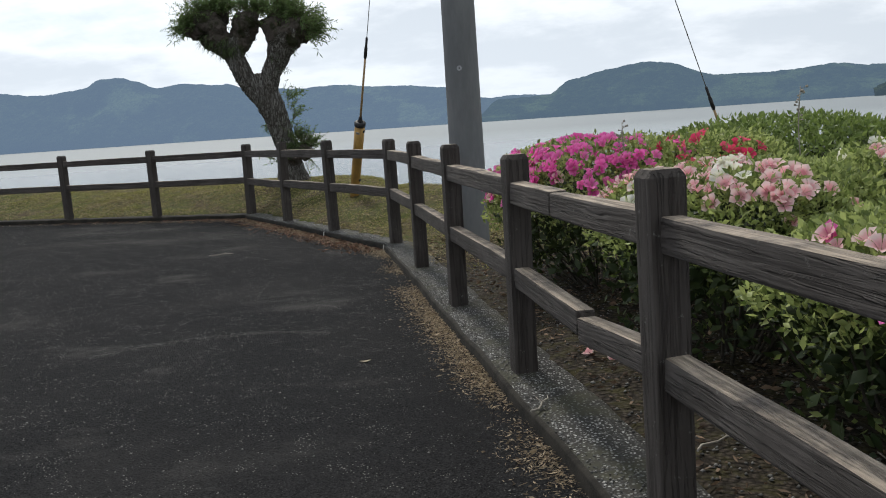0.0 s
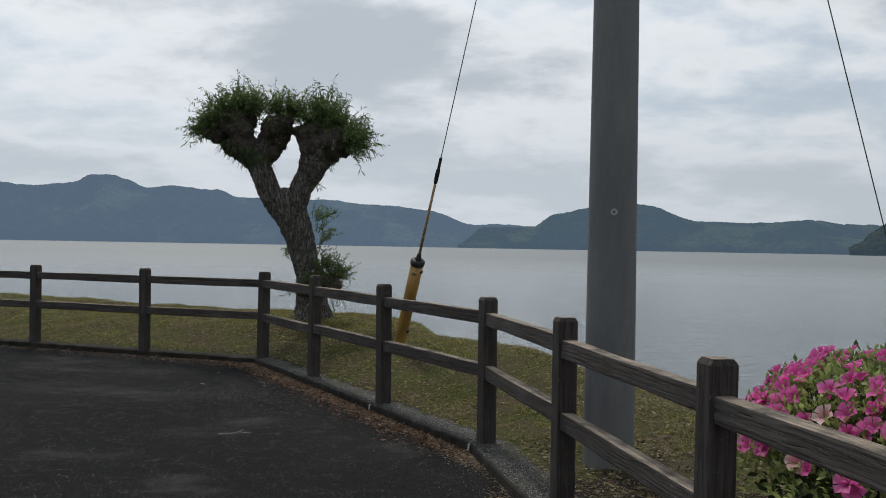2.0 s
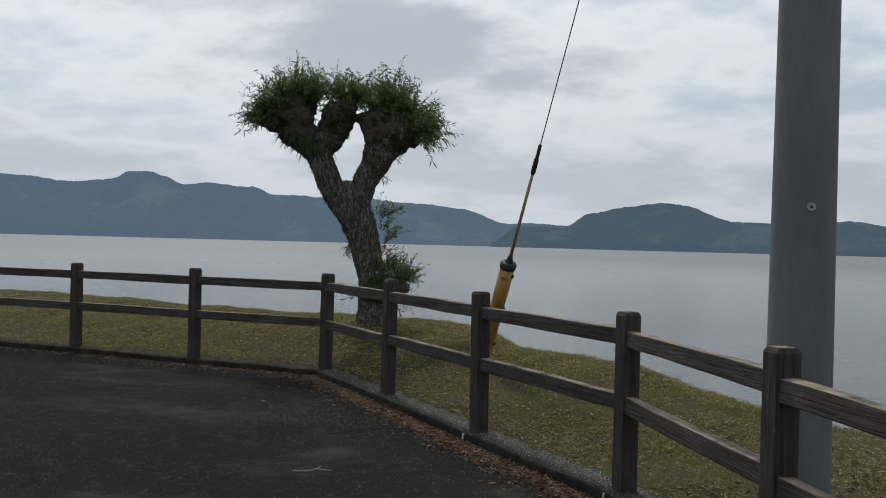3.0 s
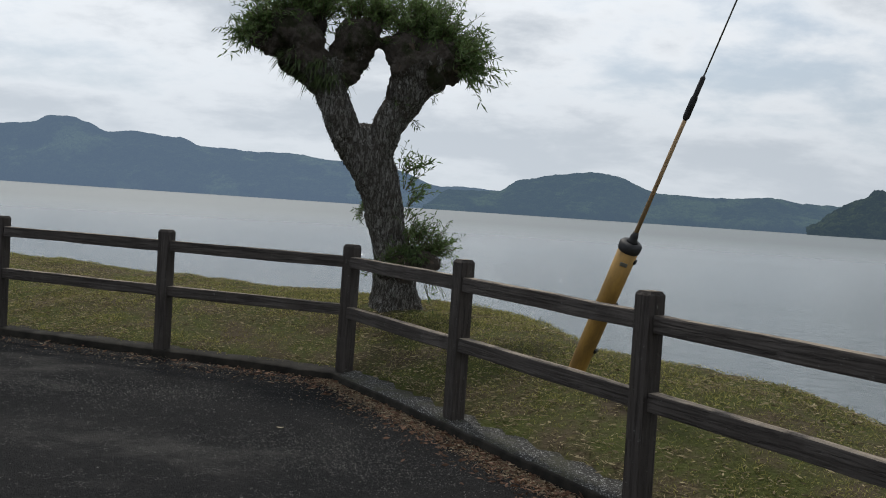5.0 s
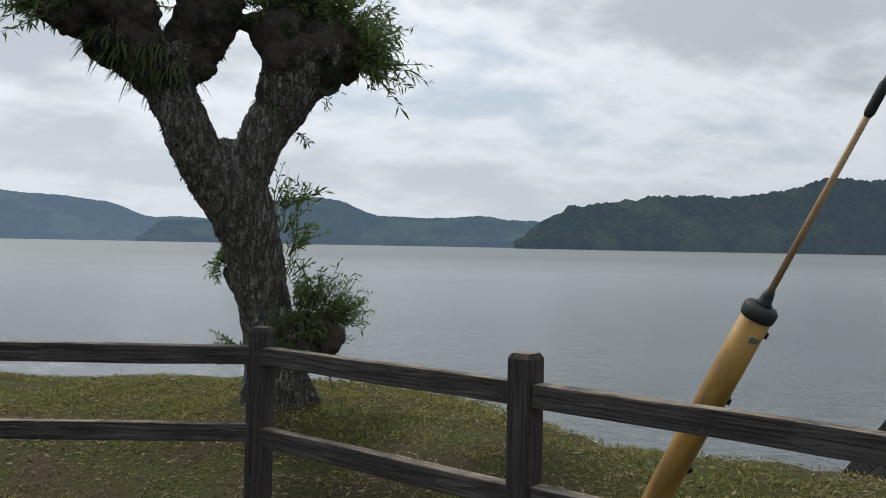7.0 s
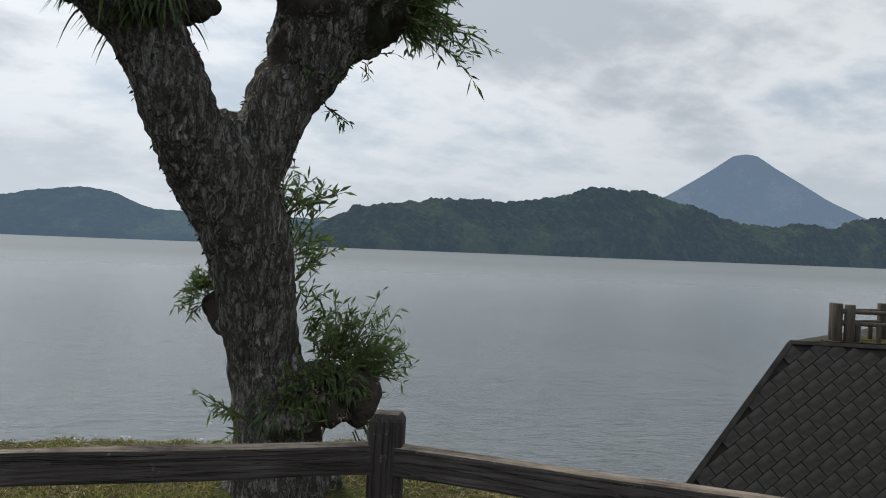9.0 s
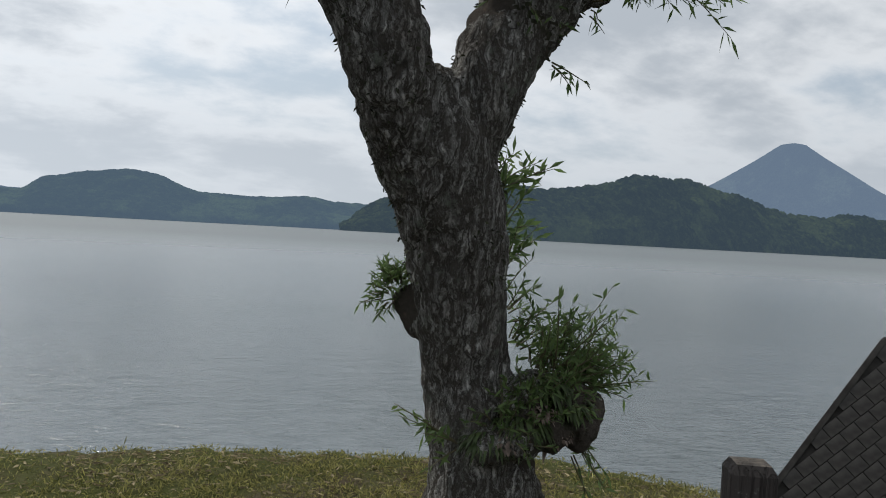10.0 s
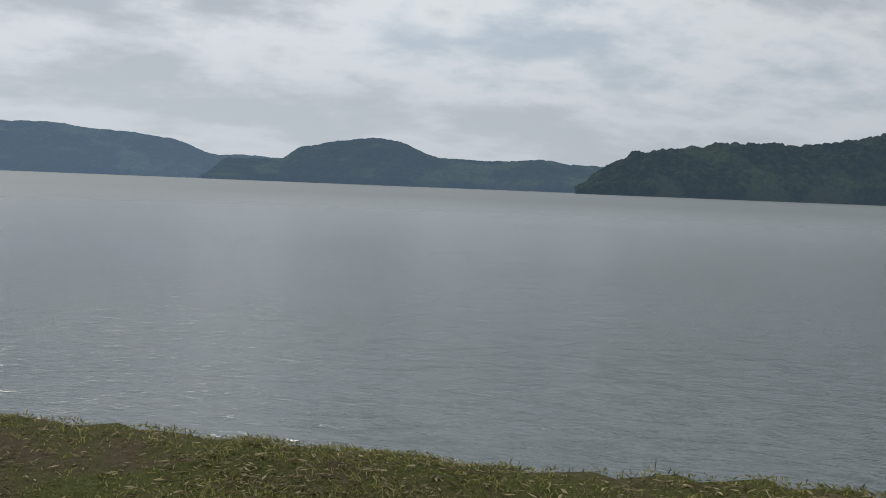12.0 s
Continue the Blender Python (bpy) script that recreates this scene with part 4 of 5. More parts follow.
    heads = [(-4.13, 15.1, 3.12, 0.23), (-4.36, 15.08, 3.0, 0.13), (-4.0, 15.32, 3.2, 0.2), (-3.85, 15.2, 3.2, 0.12), (-3.46, 15.12, 3.1, 0.22), (-3.25, 15.2, 3.15, 0.12), (-2.95, 15.12, 3.02, 0.23), (-2.64, 15.1, 2.94, 0.23),
             (-2.52, 15.15, 2.82, 0.14), (-2.75, 15.33, 3.08, 0.25), (-2.9, 15.25, 3.08, 0.22)]
    ups = [(0, 0, 1), (0.3, -0.3, 0.9), (-0.3, -0.2, 0.9), (0.2, 0.4, 0.8), (-0.2, 0.3, 0.8), (0, -0.5, 0.75)]
    sprouts("crown", heads, ups, 0.34, (0.18, 0.46), 21, 0.072, 760, 0.08, WILLOW, 21, 0.22)
    sprouts("crown", heads, [(0, -0.7, 0.6), (0.3, -0.6, 0.5), (-0.3, -0.6, 0.5)], 0.3, (0.08, 0.20), 22, 0.07, 130, 0.15, WILLOW, 20, 0.22)
    sprouts("crown", [(-2.55, 15.15, 2.86, 0.16), (-2.62, 15.0, 2.85, 0.2), (-2.6, 15.3, 2.95, 0.2)], [(0.9, -0.2, 0.25), (0.8, 0.3, 0.5), (0.8, -0.3, 0.0)], 0.28, (0.16, 0.42), 22, 0.08, 150, 0.28, WILLOW, 22, 0.2)
    sprouts("crown", [(-4.36, 15.08, 3.02, 0.12), (-4.2, 15.2, 3.1, 0.2)], [(-0.9, -0.2, 0.35), (-0.8, 0.3, 0.5), (-0.8, -0.3, 0.15)], 0.28, (0.12, 0.32), 22, 0.08, 120, 0.22, WILLOW, 23, 0.2)
    sprouts("side_shoot", [(-2.72, 15.06, 0.95, 0.12), (-2.64, 15.08, 0.93, 0.1), (-2.8, 15.06, 0.95, 0.12)], [(0.45, -0.1, 0.85), (0.7, -0.1, 0.6), (0.1, -0.2, 0.95), (0.85, -0.1, 0.3)], 0.22, (0.12, 0.36), 17, 0.062, 96, 0.12, WILLOW, 24, 0.24)
    sprouts("side_shoot", [(-2.90, 15.0, 0.88, 0.1), (-2.84, 15.05, 1.0, 0.1), (-3.0, 15.0, 0.80, 0.1), (-2.74, 15.0, 0.88, 0.12)], [(0.1, -0.5, 0.8), (-0.3, -0.5, 0.6), (0.4, -0.4, 0.7), (0.3, -0.7, 0.2)], 0.3, (0.05, 0.16), 22, 0.05, 90, 0.15, WILLOW, 29, 0.24)
    sprouts("side_shoot", [(-2.60, 15.05, 0.80, 0.09), (-2.66, 15.0, 0.76, 0.09)], [(0.5, -0.2, -0.7), (0.8, -0.1, -0.3), (0.2, -0.3, -0.8)], 0.2, (0.10, 0.22), 9, 0.065, 9, 0.1, WILLOW, 37, 0.22)
    sprouts("side_shoot", [(-2.93, 15.28, 1.52, 0.1), (-2.97, 15.28, 1.72, 0.1), (-2.90, 15.28, 1.36, 0.1)], [(0.5, 0.0, 0.85), (0.3, 0.1, 0.95), (0.8, 0, 0.5)], 0.2, (0.16, 0.36), 15, 0.085, 26, 0.1, WILLOW, 25, 0.24)
    sprouts("side_shoot", [(-2.86, 15.2, 1.08, 0.1), (-2.90, 15.22, 1.22, 0.1)], [(0.6, 0.0, 0.8), (0.3, -0.1, 0.95), (0.8, 0, 0.4)], 0.2, (0.14, 0.30), 14, 0.065, 18, 0.1, WILLOW, 35, 0.24)
    sprouts("side_shoot", [(-3.27, 15.40, 1.32, 0.08)], [(-0.7, -0.2, 0.5), (-0.3, -0.2, 0.9), (-0.9, 0, 0.0), (0.1, -0.4, 0.8)], 0.35, (0.04, 0.11), 24, 0.055, 52, 0.15, WILLOW, 26, 0.22)
    sprouts("side_shoot", [(-3.12, 15.05, 0.75, 0.06)], [(-0.8, -0.1, 0.6), (-0.7, -0.1, 0.3)], 0.2, (0.15, 0.3), 11, 0.065, 6, 0.2, WILLOW, 27, 0.24)
    sprouts("side_shoot", [(-3.36, 15.1, 2.17, 0.05), (-3.12, 15.0, 2.62, 0.1), (-2.75, 15.0, 2.55, 0.1), (-2.9, 15.0, 2.32, 0.08)], [(0.2, -0.2, 0.7), (0.6, -0.2, -0.2)], 0.35, (0.06, 0.18), 12, 0.06, 16, 0.3, WILLOW, 28, 0.24)

    def straps(origins, n, ln, seed, label, mat=FERN):
        """Strap-leaved ferns that hang from the bark."""
        r = np.random.default_rng(seed)
        v, f = [], []
        for k in range(n):
            ox, oy, oz, rad = origins[r.integers(len(origins))]
            a = np.array([r.normal() - 0.35, r.normal() - 0.7, r.uniform(-0.2, 0.7)])
            a /= np.linalg.norm(a)
            p = np.array([ox, oy, oz]) - np.array(org) + a * rad
            w = np.cross(a, [0, 0, 1.0])
            w = w / np.linalg.norm(w) * r.uniform(0.006, 0.012)
            length = ln * r.uniform(0.5, 1.1)
            b = len(v)
            for j in range(5):
                s = j / 4
                c = p + a * length * 0.75 * s + np.array([0, 0, -0.75 * length * s * s])
                t = w * (1 - s ** 2 * 0.95)
                v += [c - t, c + t]
            f += [(b + 2 * j, b + 2 * j + 1, b + 2 * j + 3, b + 2 * j + 2) for j in range(4)]
        tagged(place("fern", smooth(from_arrays("fern", v, f)), mat, tree, label), kind="stuff")

    straps([(-3.74, 15.05, 2.56, 0.15), (-3.95, 15.05, 2.74, 0.18), (-3.66, 14.98, 2.62, 0.14), (-3.78, 14.98, 2.75, 0.12), (-4.05, 15.02, 2.80, 0.17), (-3.86, 15.05, 2.66, 0.15)], 460, 0.17, 31, "clump of hanging strap ferns")
    straps([(-2.90, 14.98, 0.84, 0.10), (-2.72, 14.98, 0.90, 0.12), (-3.03, 15.02, 0.78, 0.08), (-2.80, 15.0, 0.98, 0.1)], 420, 0.085, 32, "small ferns on the burl")
    straps([(-2.84, 14.95, 0.88, 0.08), (-2.98, 14.97, 0.77, 0.08), (-2.78, 14.95, 0.80, 0.08)], 320, 0.032, 33, "curled brown dead ferns on the burl", DEAD_FERN)


build_willow()


# ---- azaleas ----
def flower_mesh(name, mat, size):
    """An open azalea: five spread petals on a short funnel."""
    v, f = [(0, 0, -0.02 * size / 0.03)], []
    rim = []
    for k in range(5):
        a0 = 2 * math.pi * k / 5
        for j, (da, r, z) in enumerate(((-0.58, 0.48, 0.02), (-0.52, 0.86, 0.30), (0.0, 1.08, 0.12), (0.52, 0.86, 0.22), (0.58, 0.48, 0.0), (0.0, 0.5, -0.08))):
            rim.append((math.cos(a0 + da) * r * size, math.sin(a0 + da) * r * size, z * size))
        b = 1 + 6 * k
        f += [(0, b, b + 5), (0, b + 5, b + 4), (b, b + 1, b + 5), (b + 1, b + 2, b + 5), (b + 2, b + 3, b + 5), (b + 3, b + 4, b + 5)]
    me = smooth(from_arrays(name, v + rim, f))
    me.materials.append(mat)
    return me


FLOWERS = {k: [flower_mesh("flower", m, s) for s in (0.031, 0.037, 0.043)] for k, m in (("magenta", MAGENTA), ("red", RED), ("pink", PINK), ("white", WHITE))}


def build_bush(name, label, centre, size, mat, leaves, blooms, seed, leaf_len=0.036, category="azalea", skirt=0.48):
    """A dome of small leaves on twigs; blooms: (colour, count, azimuth from, to, lowest share of the height)."""
    r = np.random.default_rng(seed)
    cx, cy = centre
    sx, sy, h = size
    z0 = float(land(np.array([cx]), np.array([cy]))[0])
    bush = thing(name, pose(cx, cy, z0), label, category, "azaleas behind the fence")

    def dome(az, el):
        """Point on the dome and the way out of it."""
        ridge_ = 1 + 0.07 * np.sin(3 * az + seed) + 0.05 * np.sin(7 * az + 5 * el + 2 * seed) + 0.035 * np.sin(11 * az - 9 * el)
        c, s = np.cos(el) ** 0.75, np.sin(el) ** 0.8
        p = np.stack([sx * c * np.cos(az) * ridge_, sy * c * np.sin(az) * ridge_, h * (skirt + (1 - skirt) * s * (0.94 + 0.06 * ridge_))], -1)
        n = np.stack([np.cos(el) * np.cos(az) / sx, np.cos(el) * np.sin(az) / sy, np.sin(el) / h + 0.15], -1)
        return p, n / np.linalg.norm(n, axis=-1, keepdims=True)

    n = int(leaves * 1.5)
    az, el = r.uniform(0, 2 * math.pi, n), np.arcsin(np.clip(r.uniform(0.0, 1.0, n) ** 0.8, 0, 1)) * 0.999
    p, nn = dome(az, el)
    inward = r.exponential(0.05, n)[:, None]
    p = p - nn * inward + r.normal(size=(n, 3)) * 0.012
    low = r.random(n) < 0.10                       # shaded leaves under the overhang
    tuck = r.uniform(0.30, 0.98, low.sum())
    p[low, 2] *= tuck
    p[low, :2] *= (0.62 + 0.34 * tuck)[:, None]
    along = nn * 0.45 + np.array([0, 0, 0.25]) + r.normal(size=(n, 3)) * 0.65
    ln = r.uniform(leaf_len * 0.6, leaf_len * 1.3, n)
    tagged(place("foliage", leaves_mesh("foliage", p, along, ln * 0.5, ln, r, 0.25), mat, bush), kind="stuff")
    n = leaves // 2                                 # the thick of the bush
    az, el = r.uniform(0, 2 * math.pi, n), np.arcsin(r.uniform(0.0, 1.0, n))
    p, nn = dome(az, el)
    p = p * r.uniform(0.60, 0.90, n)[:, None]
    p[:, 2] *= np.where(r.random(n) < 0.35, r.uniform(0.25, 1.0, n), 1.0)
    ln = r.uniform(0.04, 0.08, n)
    # inner leaves get the darker green, shade put into their colour
    tagged(place("inner_foliage", leaves_mesh("inner_foliage", p, r.normal(size=(n, 3)) + np.array([0, 0, 0.3]), ln * 0.55, ln, r, 0.2), SHADED_LEAF, bush, "inner leaves in a darker green that imitates shade"), kind="stuff")
    bm = bmesh.new()
    for k in range(30):
        a, e = r.uniform(0, 2 * math.pi), math.asin(r.uniform(0.05, 0.98))
        tip, _ = dome(np.array([a]), np.array([e]))
        tip = Vector([float(c) for c in tip[0]]) * 0.97
        foot = Vector((tip.x * 0.25 + r.normal() * 0.05, tip.y * 0.25 + r.normal() * 0.05, -0.02))
        bend = foot.lerp(tip, 0.5) + Vector((tip.x * 0.12, tip.y * 0.12, -0.05))
        tube(bm, [foot, bend, tip], [0.009, 0.006, 0.002], 5, False)
    tagged(part("branch", bm, BARE, bush, "bare dark twigs"), kind="stuff")
    for colour, count, a0, a1, lowest in blooms:
        hubs = [(r.uniform(a0, a1), r.uniform(lowest, 1.0)) for _ in range(max(1, count // 4))]
        for k in range(count):
            ha, hs = hubs[r.integers(len(hubs))]
            a = ha + r.normal() * 0.22
            s = float(np.clip(hs + r.normal() * 0.12, 0.02, 0.99))
            q, out = dome(np.array([a]), np.array([math.asin(s)]))
            out = Vector([float(c) for c in out[0]])
            q = Vector([float(c) for c in q[0]]) + out * (0.022 * r.random() - 0.002)
            way = (out + Vector((r.normal() * 0.35, r.normal() * 0.35 - 0.15, r.normal() * 0.3))).normalized()
            m = Matrix.Translation(q) @ way.to_track_quat("Z", "Y").to_matrix().to_4x4() @ pose(0, 0, 0, 0, 0, r.uniform(0, 72))
            place("flower", FLOWERS[colour][r.integers(3)], None, bush, m=m)
    return bush


PI = math.pi
build_bush("azalea_bush", "azalea covered in bright magenta flowers behind the fence", (1.46, 6.50), (0.80, 0.94, 1.0), AZALEA, 8200, [("magenta", 250, 2.2, 5.6, 0.25), ("pink", 10, 3.6, 4.8, 0.15)], 3)
build_bush("azalea_bush", "azalea with red flowers among green leaves", (2.15, 6.15), (0.55, 0.6, 1.04), AZALEA, 4600, [("red", 26, 3.2, 5.6, 0.6)], 5)
build_bush("azalea_bush", "azalea with pale pink flowers and fresh green leaves", (1.92, 4.75), (0.72, 0.78, 0.93), AZALEA, 8200, [("pink", 74, 2.7, 5.0, 0.55), ("white", 18, 2.8, 4.6, 0.5)], 7, skirt=0.58)
build_bush("azalea_bush", "azalea with white flowers on a green dome", (2.95, 5.0), (0.78, 0.8, 1.02), AZALEA, 7800, [("white", 80, 3.0, 5.4, 0.5), ("pink", 14, 3.2, 4.6, 0.4)], 9)
build_bush("azalea_bush", "azalea with a few magenta flowers, dark below", (2.35, 3.35), (0.68, 0.85, 0.84), AZALEA, 8200, [("magenta", 22, 3.4, 4.5, 0.15), ("pink", 10, 3.0, 4.4, 0.05)], 11, skirt=0.60)
build_bush("azalea_bush", "dense green azalea without flowers", (3.1, 3.3), (0.7, 0.8, 0.95), AZALEA, 4200, [("white", 6, 2.0, 4.0, 0.5)], 13)
build_bush("azalea_bush", "dense green azalea beside the fence", (2.75, 1.75), (0.66, 0.75, 0.84), AZALEA, 4200, [], 15)
build_bush("green_shrub", "taller evergreen shrub with glossy leaves behind the azaleas", (2.75, 6.9), (1.05, 0.8, 1.16), SHRUB, 8600, [], 17, 0.045, "shrub")


def build_weed(x, y, h, seed):
    r = random.Random(seed)
    z = 0.55
    weed = thing("dry_weed", pose(x, y, z), "dry seed stalk rising from the azaleas", "weed", "dry stalks")
    bm = bmesh.new()
    pts = [Vector((0.02 * math.sin(4 * k / 8 + seed), 0, h * k / 8)) for k in range(9)]
    tube(bm, pts, [0.004] * 8 + [0.002], 5)
    for k in range(12):
        s = 0.72 + 0.28 * k / 12
        p = Vector((0.02 * math.sin(4 * s + seed), 0, h * s))
        q = p + Vector((r.uniform(-0.035, 0.035), r.uniform(-0.03, 0.03), r.uniform(0.0, 0.02)))
        tube(bm, [p, q], [0.002, 0.002], 4)
        bmesh.ops.create_icosphere(bm, subdivisions=1, radius=r.uniform(0.006, 0.011), matrix=Matrix.Translation(q))
    part("stalk", bm, DEAD, weed)


build_weed(1.55, 5.9, 0.58, 1)
build_weed(2.62, 6.0, 0.72, 2)
build_weed(3.15, 5.35, 0.66, 3)


# ---- litter, pebbles, grass ----
def along_fence(r, n, d_from, d_to, first, last):
    """Random places beside the fence between two posts, d to the car park's side."""
    seg = r.integers(first, last, n)
    t = r.random(n)
    P = np.array(POSTS)
    a, b = P[seg], P[seg + 1]
    d = (b - a) / np.linalg.norm(b - a, axis=1, keepdims=True)
    off = r.uniform(d_from, d_to, n) if np.isscalar(d_from) else d_from
    return a + (b - a) * t[:, None] + np.stack([-d[:, 1], d[:, 0]], 1) * off[:, None]


rng = np.random.default_rng(77)
n = 46000
off = 0.14 + np.abs(rng.normal(0, 0.085, n))
p = along_fence(rng, n, off, None, 1, 9)
keep = np.sin(p[:, 0] * 3.1 + p[:, 1] * 2.3) + np.sin(p[:, 1] * 5.7) * 0.6 + rng.normal(0, 0.6, n) > -0.45 + 0.09 * np.clip(p[:, 1] - 4, 0, 12)
p = p[keep]
n = len(p)
extra = along_fence(rng, 3800, 0.11 + np.abs(rng.normal(0, 0.22, 3800)), None, 8, 12)
extra = extra[rng.random(len(extra)) < np.clip(1.1 + (extra[:, 0] + 3.2) * 0.16, 0.1, 1)]
p = np.concatenate([p, extra])
n = len(p)
q = np.stack([p[:, 0], p[:, 1], np.full(n, ASPHALT_Z + 0.004) + rng.random(n) * 0.016], 1)
ang = rng.uniform(0, 2 * math.pi, n)
way = np.stack([np.cos(ang), np.sin(ang), rng.normal(0, 0.16, n)], 1)
ln = rng.uniform(0.006, 0.026, n) * np.where(rng.random(n) < 0.08, 1.9, 1.0)
tagged(place("leaf_litter", leaves_mesh("leaf_litter", q, way, ln * rng.uniform(0.06, 0.30, n), ln, rng, 0.3), STRAW), "drift of dry brown leaves along the kerb", "leaf litter", kind="stuff")

n = 6500
p = along_fence(rng, n, 0.12 + np.abs(rng.normal(0, 0.15, n)), None, 6, 11)
p = p[rng.random(n) < np.clip(1.0 - np.abs(p[:, 0] + 1.5) * 0.28, 0.08, 1)]
n = len(p)
q = np.stack([p[:, 0], p[:, 1], np.full(n, ASPHALT_Z + 0.005) + rng.random(n) * 0.018], 1)
ang = rng.uniform(0, 2 * math.pi, n)
way = np.stack([np.cos(ang), np.sin(ang), rng.normal(0, 0.2, n)], 1)
ln = rng.uniform(0.015, 0.055, n)
tagged(place("leaf_litter", leaves_mesh("leaf_litter", q, way, ln * rng.uniform(0.15, 0.5, n), ln, rng, 0.3), RUSTY), "rust-brown dead leaves heaped in the kerb's corner", "leaf litter", kind="stuff")

n = 5200
p = along_fence(rng, n, -2.2, -0.22, 1, 6)
n = len(p)
q = np.stack([p[:, 0], p[:, 1], land(p[:, 0], p[:, 1]) + 0.006 + rng.random(n) * 0.012], 1)
ang = rng.uniform(0, 2 * math.pi, n)
way = np.stack([np.cos(ang), np.sin(ang), rng.normal(0, 0.2, n)], 1)
ln = rng.uniform(0.015, 0.06, n)
tagged(place("leaf_litter", leaves_mesh("leaf_litter", q, way, ln * rng.uniform(0.1, 0.5, n), ln, rng, 0.3), SHADE_LITTER), "dry leaves and straw on the soil under the azaleas", "leaf litter", kind="stuff")


def stones(name, p, z, size, label):
    """Many small angular stones."""
    n = len(p)
    s = size[:, None, None] * rng.uniform(0.55, 1.2, (n, 6, 1))
    unit = np.array([[1, 0, 0], [0, 1, 0], [-1, 0, 0], [0, -1, 0], [0, 0, 0.7], [0, 0, -0.6]], float)
    a = rng.uniform(0, 2 * math.pi, n)
    rot = np.stack([np.stack([np.cos(a), -np.sin(a)], 1), np.stack([np.sin(a), np.cos(a)], 1)], 1)
    v = unit[None] * s
    v[:, :, :2] = np.einsum("nij,nkj->nki", rot, v[:, :, :2])
    v = v + np.stack([p[:, 0], p[:, 1], z], 1)[:, None]
    f = np.array([[0, 1, 4], [1, 2, 4], [2, 3, 4], [3, 0, 4], [1, 0, 5], [2, 1, 5], [3, 2, 5], [0, 3, 5]])
    me = from_arrays(name, v.reshape(-1, 3), (np.arange(n)[:, None, None] * 6 + f[None]).reshape(-1, 3))
    tagged(place(name, me, PEBBLE), label, "gravel", kind="stuff")


p = along_fence(rng, 5200, -2.4, -0.2, 1, 6)
stones("gravel", p, land(p[:, 0], p[:, 1]) + 0.004, rng.uniform(0.004, 0.013, len(p)), "loose grey gravel on the soil behind the fence")
p = along_fence(rng, 7000, -0.17, 0.11, 1, 8)
stones("gravel", p, np.full(len(p), 0.008), rng.uniform(0.003, 0.0085, len(p)), "pebbles bedded in the kerb strip")
m = 46000
p = np.stack([rng.uniform(-9, 1.2, m), rng.uniform(0.5, 14.5, m)], 1)
# a worn seam and three gritty patches
k = rng.random(1300)
seam = np.stack([-1.75 + 1.4 * k, 5.45 + 1.30 * k - 0.98 * k * k + rng.normal(0, 0.012 + 0.035 * rng.random(1300))], 1)
worn = [np.stack([rng.normal(x, 0.34, 1900), rng.normal(y, 0.18, 1900)], 1) for x, y in ((-5.22, 12.62), (-3.15, 11.58), (-4.34, 12.7), (-2.75, 11.2))]
p = np.concatenate([p, seam] + worn)
p = p[to_line(p[:, 0], p[:, 1], LINE)[0] > 0.22]
stones("grit", p, np.full(len(p), ASPHALT_Z + 0.001), 0.0016 + 0.0052 * rng.random(len(p)) ** 3, "loose pale grit scattered on the asphalt")

m = 420000
p = np.stack([rng.uniform(-15.5, 5.5, m), rng.uniform(7.4, 21.0, m)], 1)
p = np.concatenate([p, np.stack([rng.uniform(-9, -1, 130000), rng.uniform(14.2, 18.6, 130000)], 1), np.stack([rng.uniform(-7, 1.5, 170000), rng.uniform(9.0, 17.0, 170000)], 1)])
m = len(p)
df = -to_line(p[:, 0], p[:, 1], LINE)[0]
dc = -to_line(p[:, 0], p[:, 1], CREST)[0]
clump = np.sin(p[:, 0] * 17 + 3 * np.sin(p[:, 1] * 9)) * np.sin(p[:, 1] * 19 + 3 * np.sin(p[:, 0] * 8))
patch = 0.9 * clump + np.sin(p[:, 0] * 1.9 + np.sin(p[:, 1] * 1.3) * 2) + np.sin(p[:, 1] * 2.7 + p[:, 0] * 0.8) + rng.normal(0, 0.9, m)
lush = np.clip(df / 0.45, 0.40, 1) * np.clip((patch + 1.9) / 2.4, 0.08, 1)
keep = (df > np.where(p[:, 0] < -3.3, 0.03, 0.13)) & (dc > -0.7) & (rng.random(m) < lush) & (np.hypot(p[:, 0] - TX, p[:, 1] - TY) > 0.34)
p, dc = p[keep], dc[keep]
n = len(p)
q = np.stack([p[:, 0], p[:, 1], land(p[:, 0], p[:, 1]) - 0.004], 1)
way = np.stack([rng.normal(0, 0.75, n), rng.normal(0, 0.75, n), np.ones(n)], 1)
tuft = 0.65 + 0.75 * np.clip(np.sin(p[:, 0] * 7.1 + 2.4 * np.sin(p[:, 1] * 3.3)) * np.sin(p[:, 1] * 6.3 + 2.1 * np.sin(p[:, 0] * 3.9)) + 0.3, 0, 1)
ln = tuft * rng.uniform(0.012, 0.056, n) * (0.85 + 0.35 * (np.abs(dc) < 0.4) * rng.random(n))
tall = rng.random(n) < 0.012
ln[tall] *= 1.8
GR = leaves_mesh("grass", q, way, rng.uniform(0.004, 0.008, n), ln, rng, 0.1, 0.25)
tagged(place("grass", GR, GRASS), "short patchy yellow-green lawn grass on the bank", "grass", kind="stuff")
m = 190000
p = np.stack([rng.uniform(-10, 3.0, m), rng.uniform(7.8, 18.5, m)], 1)
df, dc = -to_line(p[:, 0], p[:, 1], LINE)[0], -to_line(p[:, 0], p[:, 1], CREST)[0]
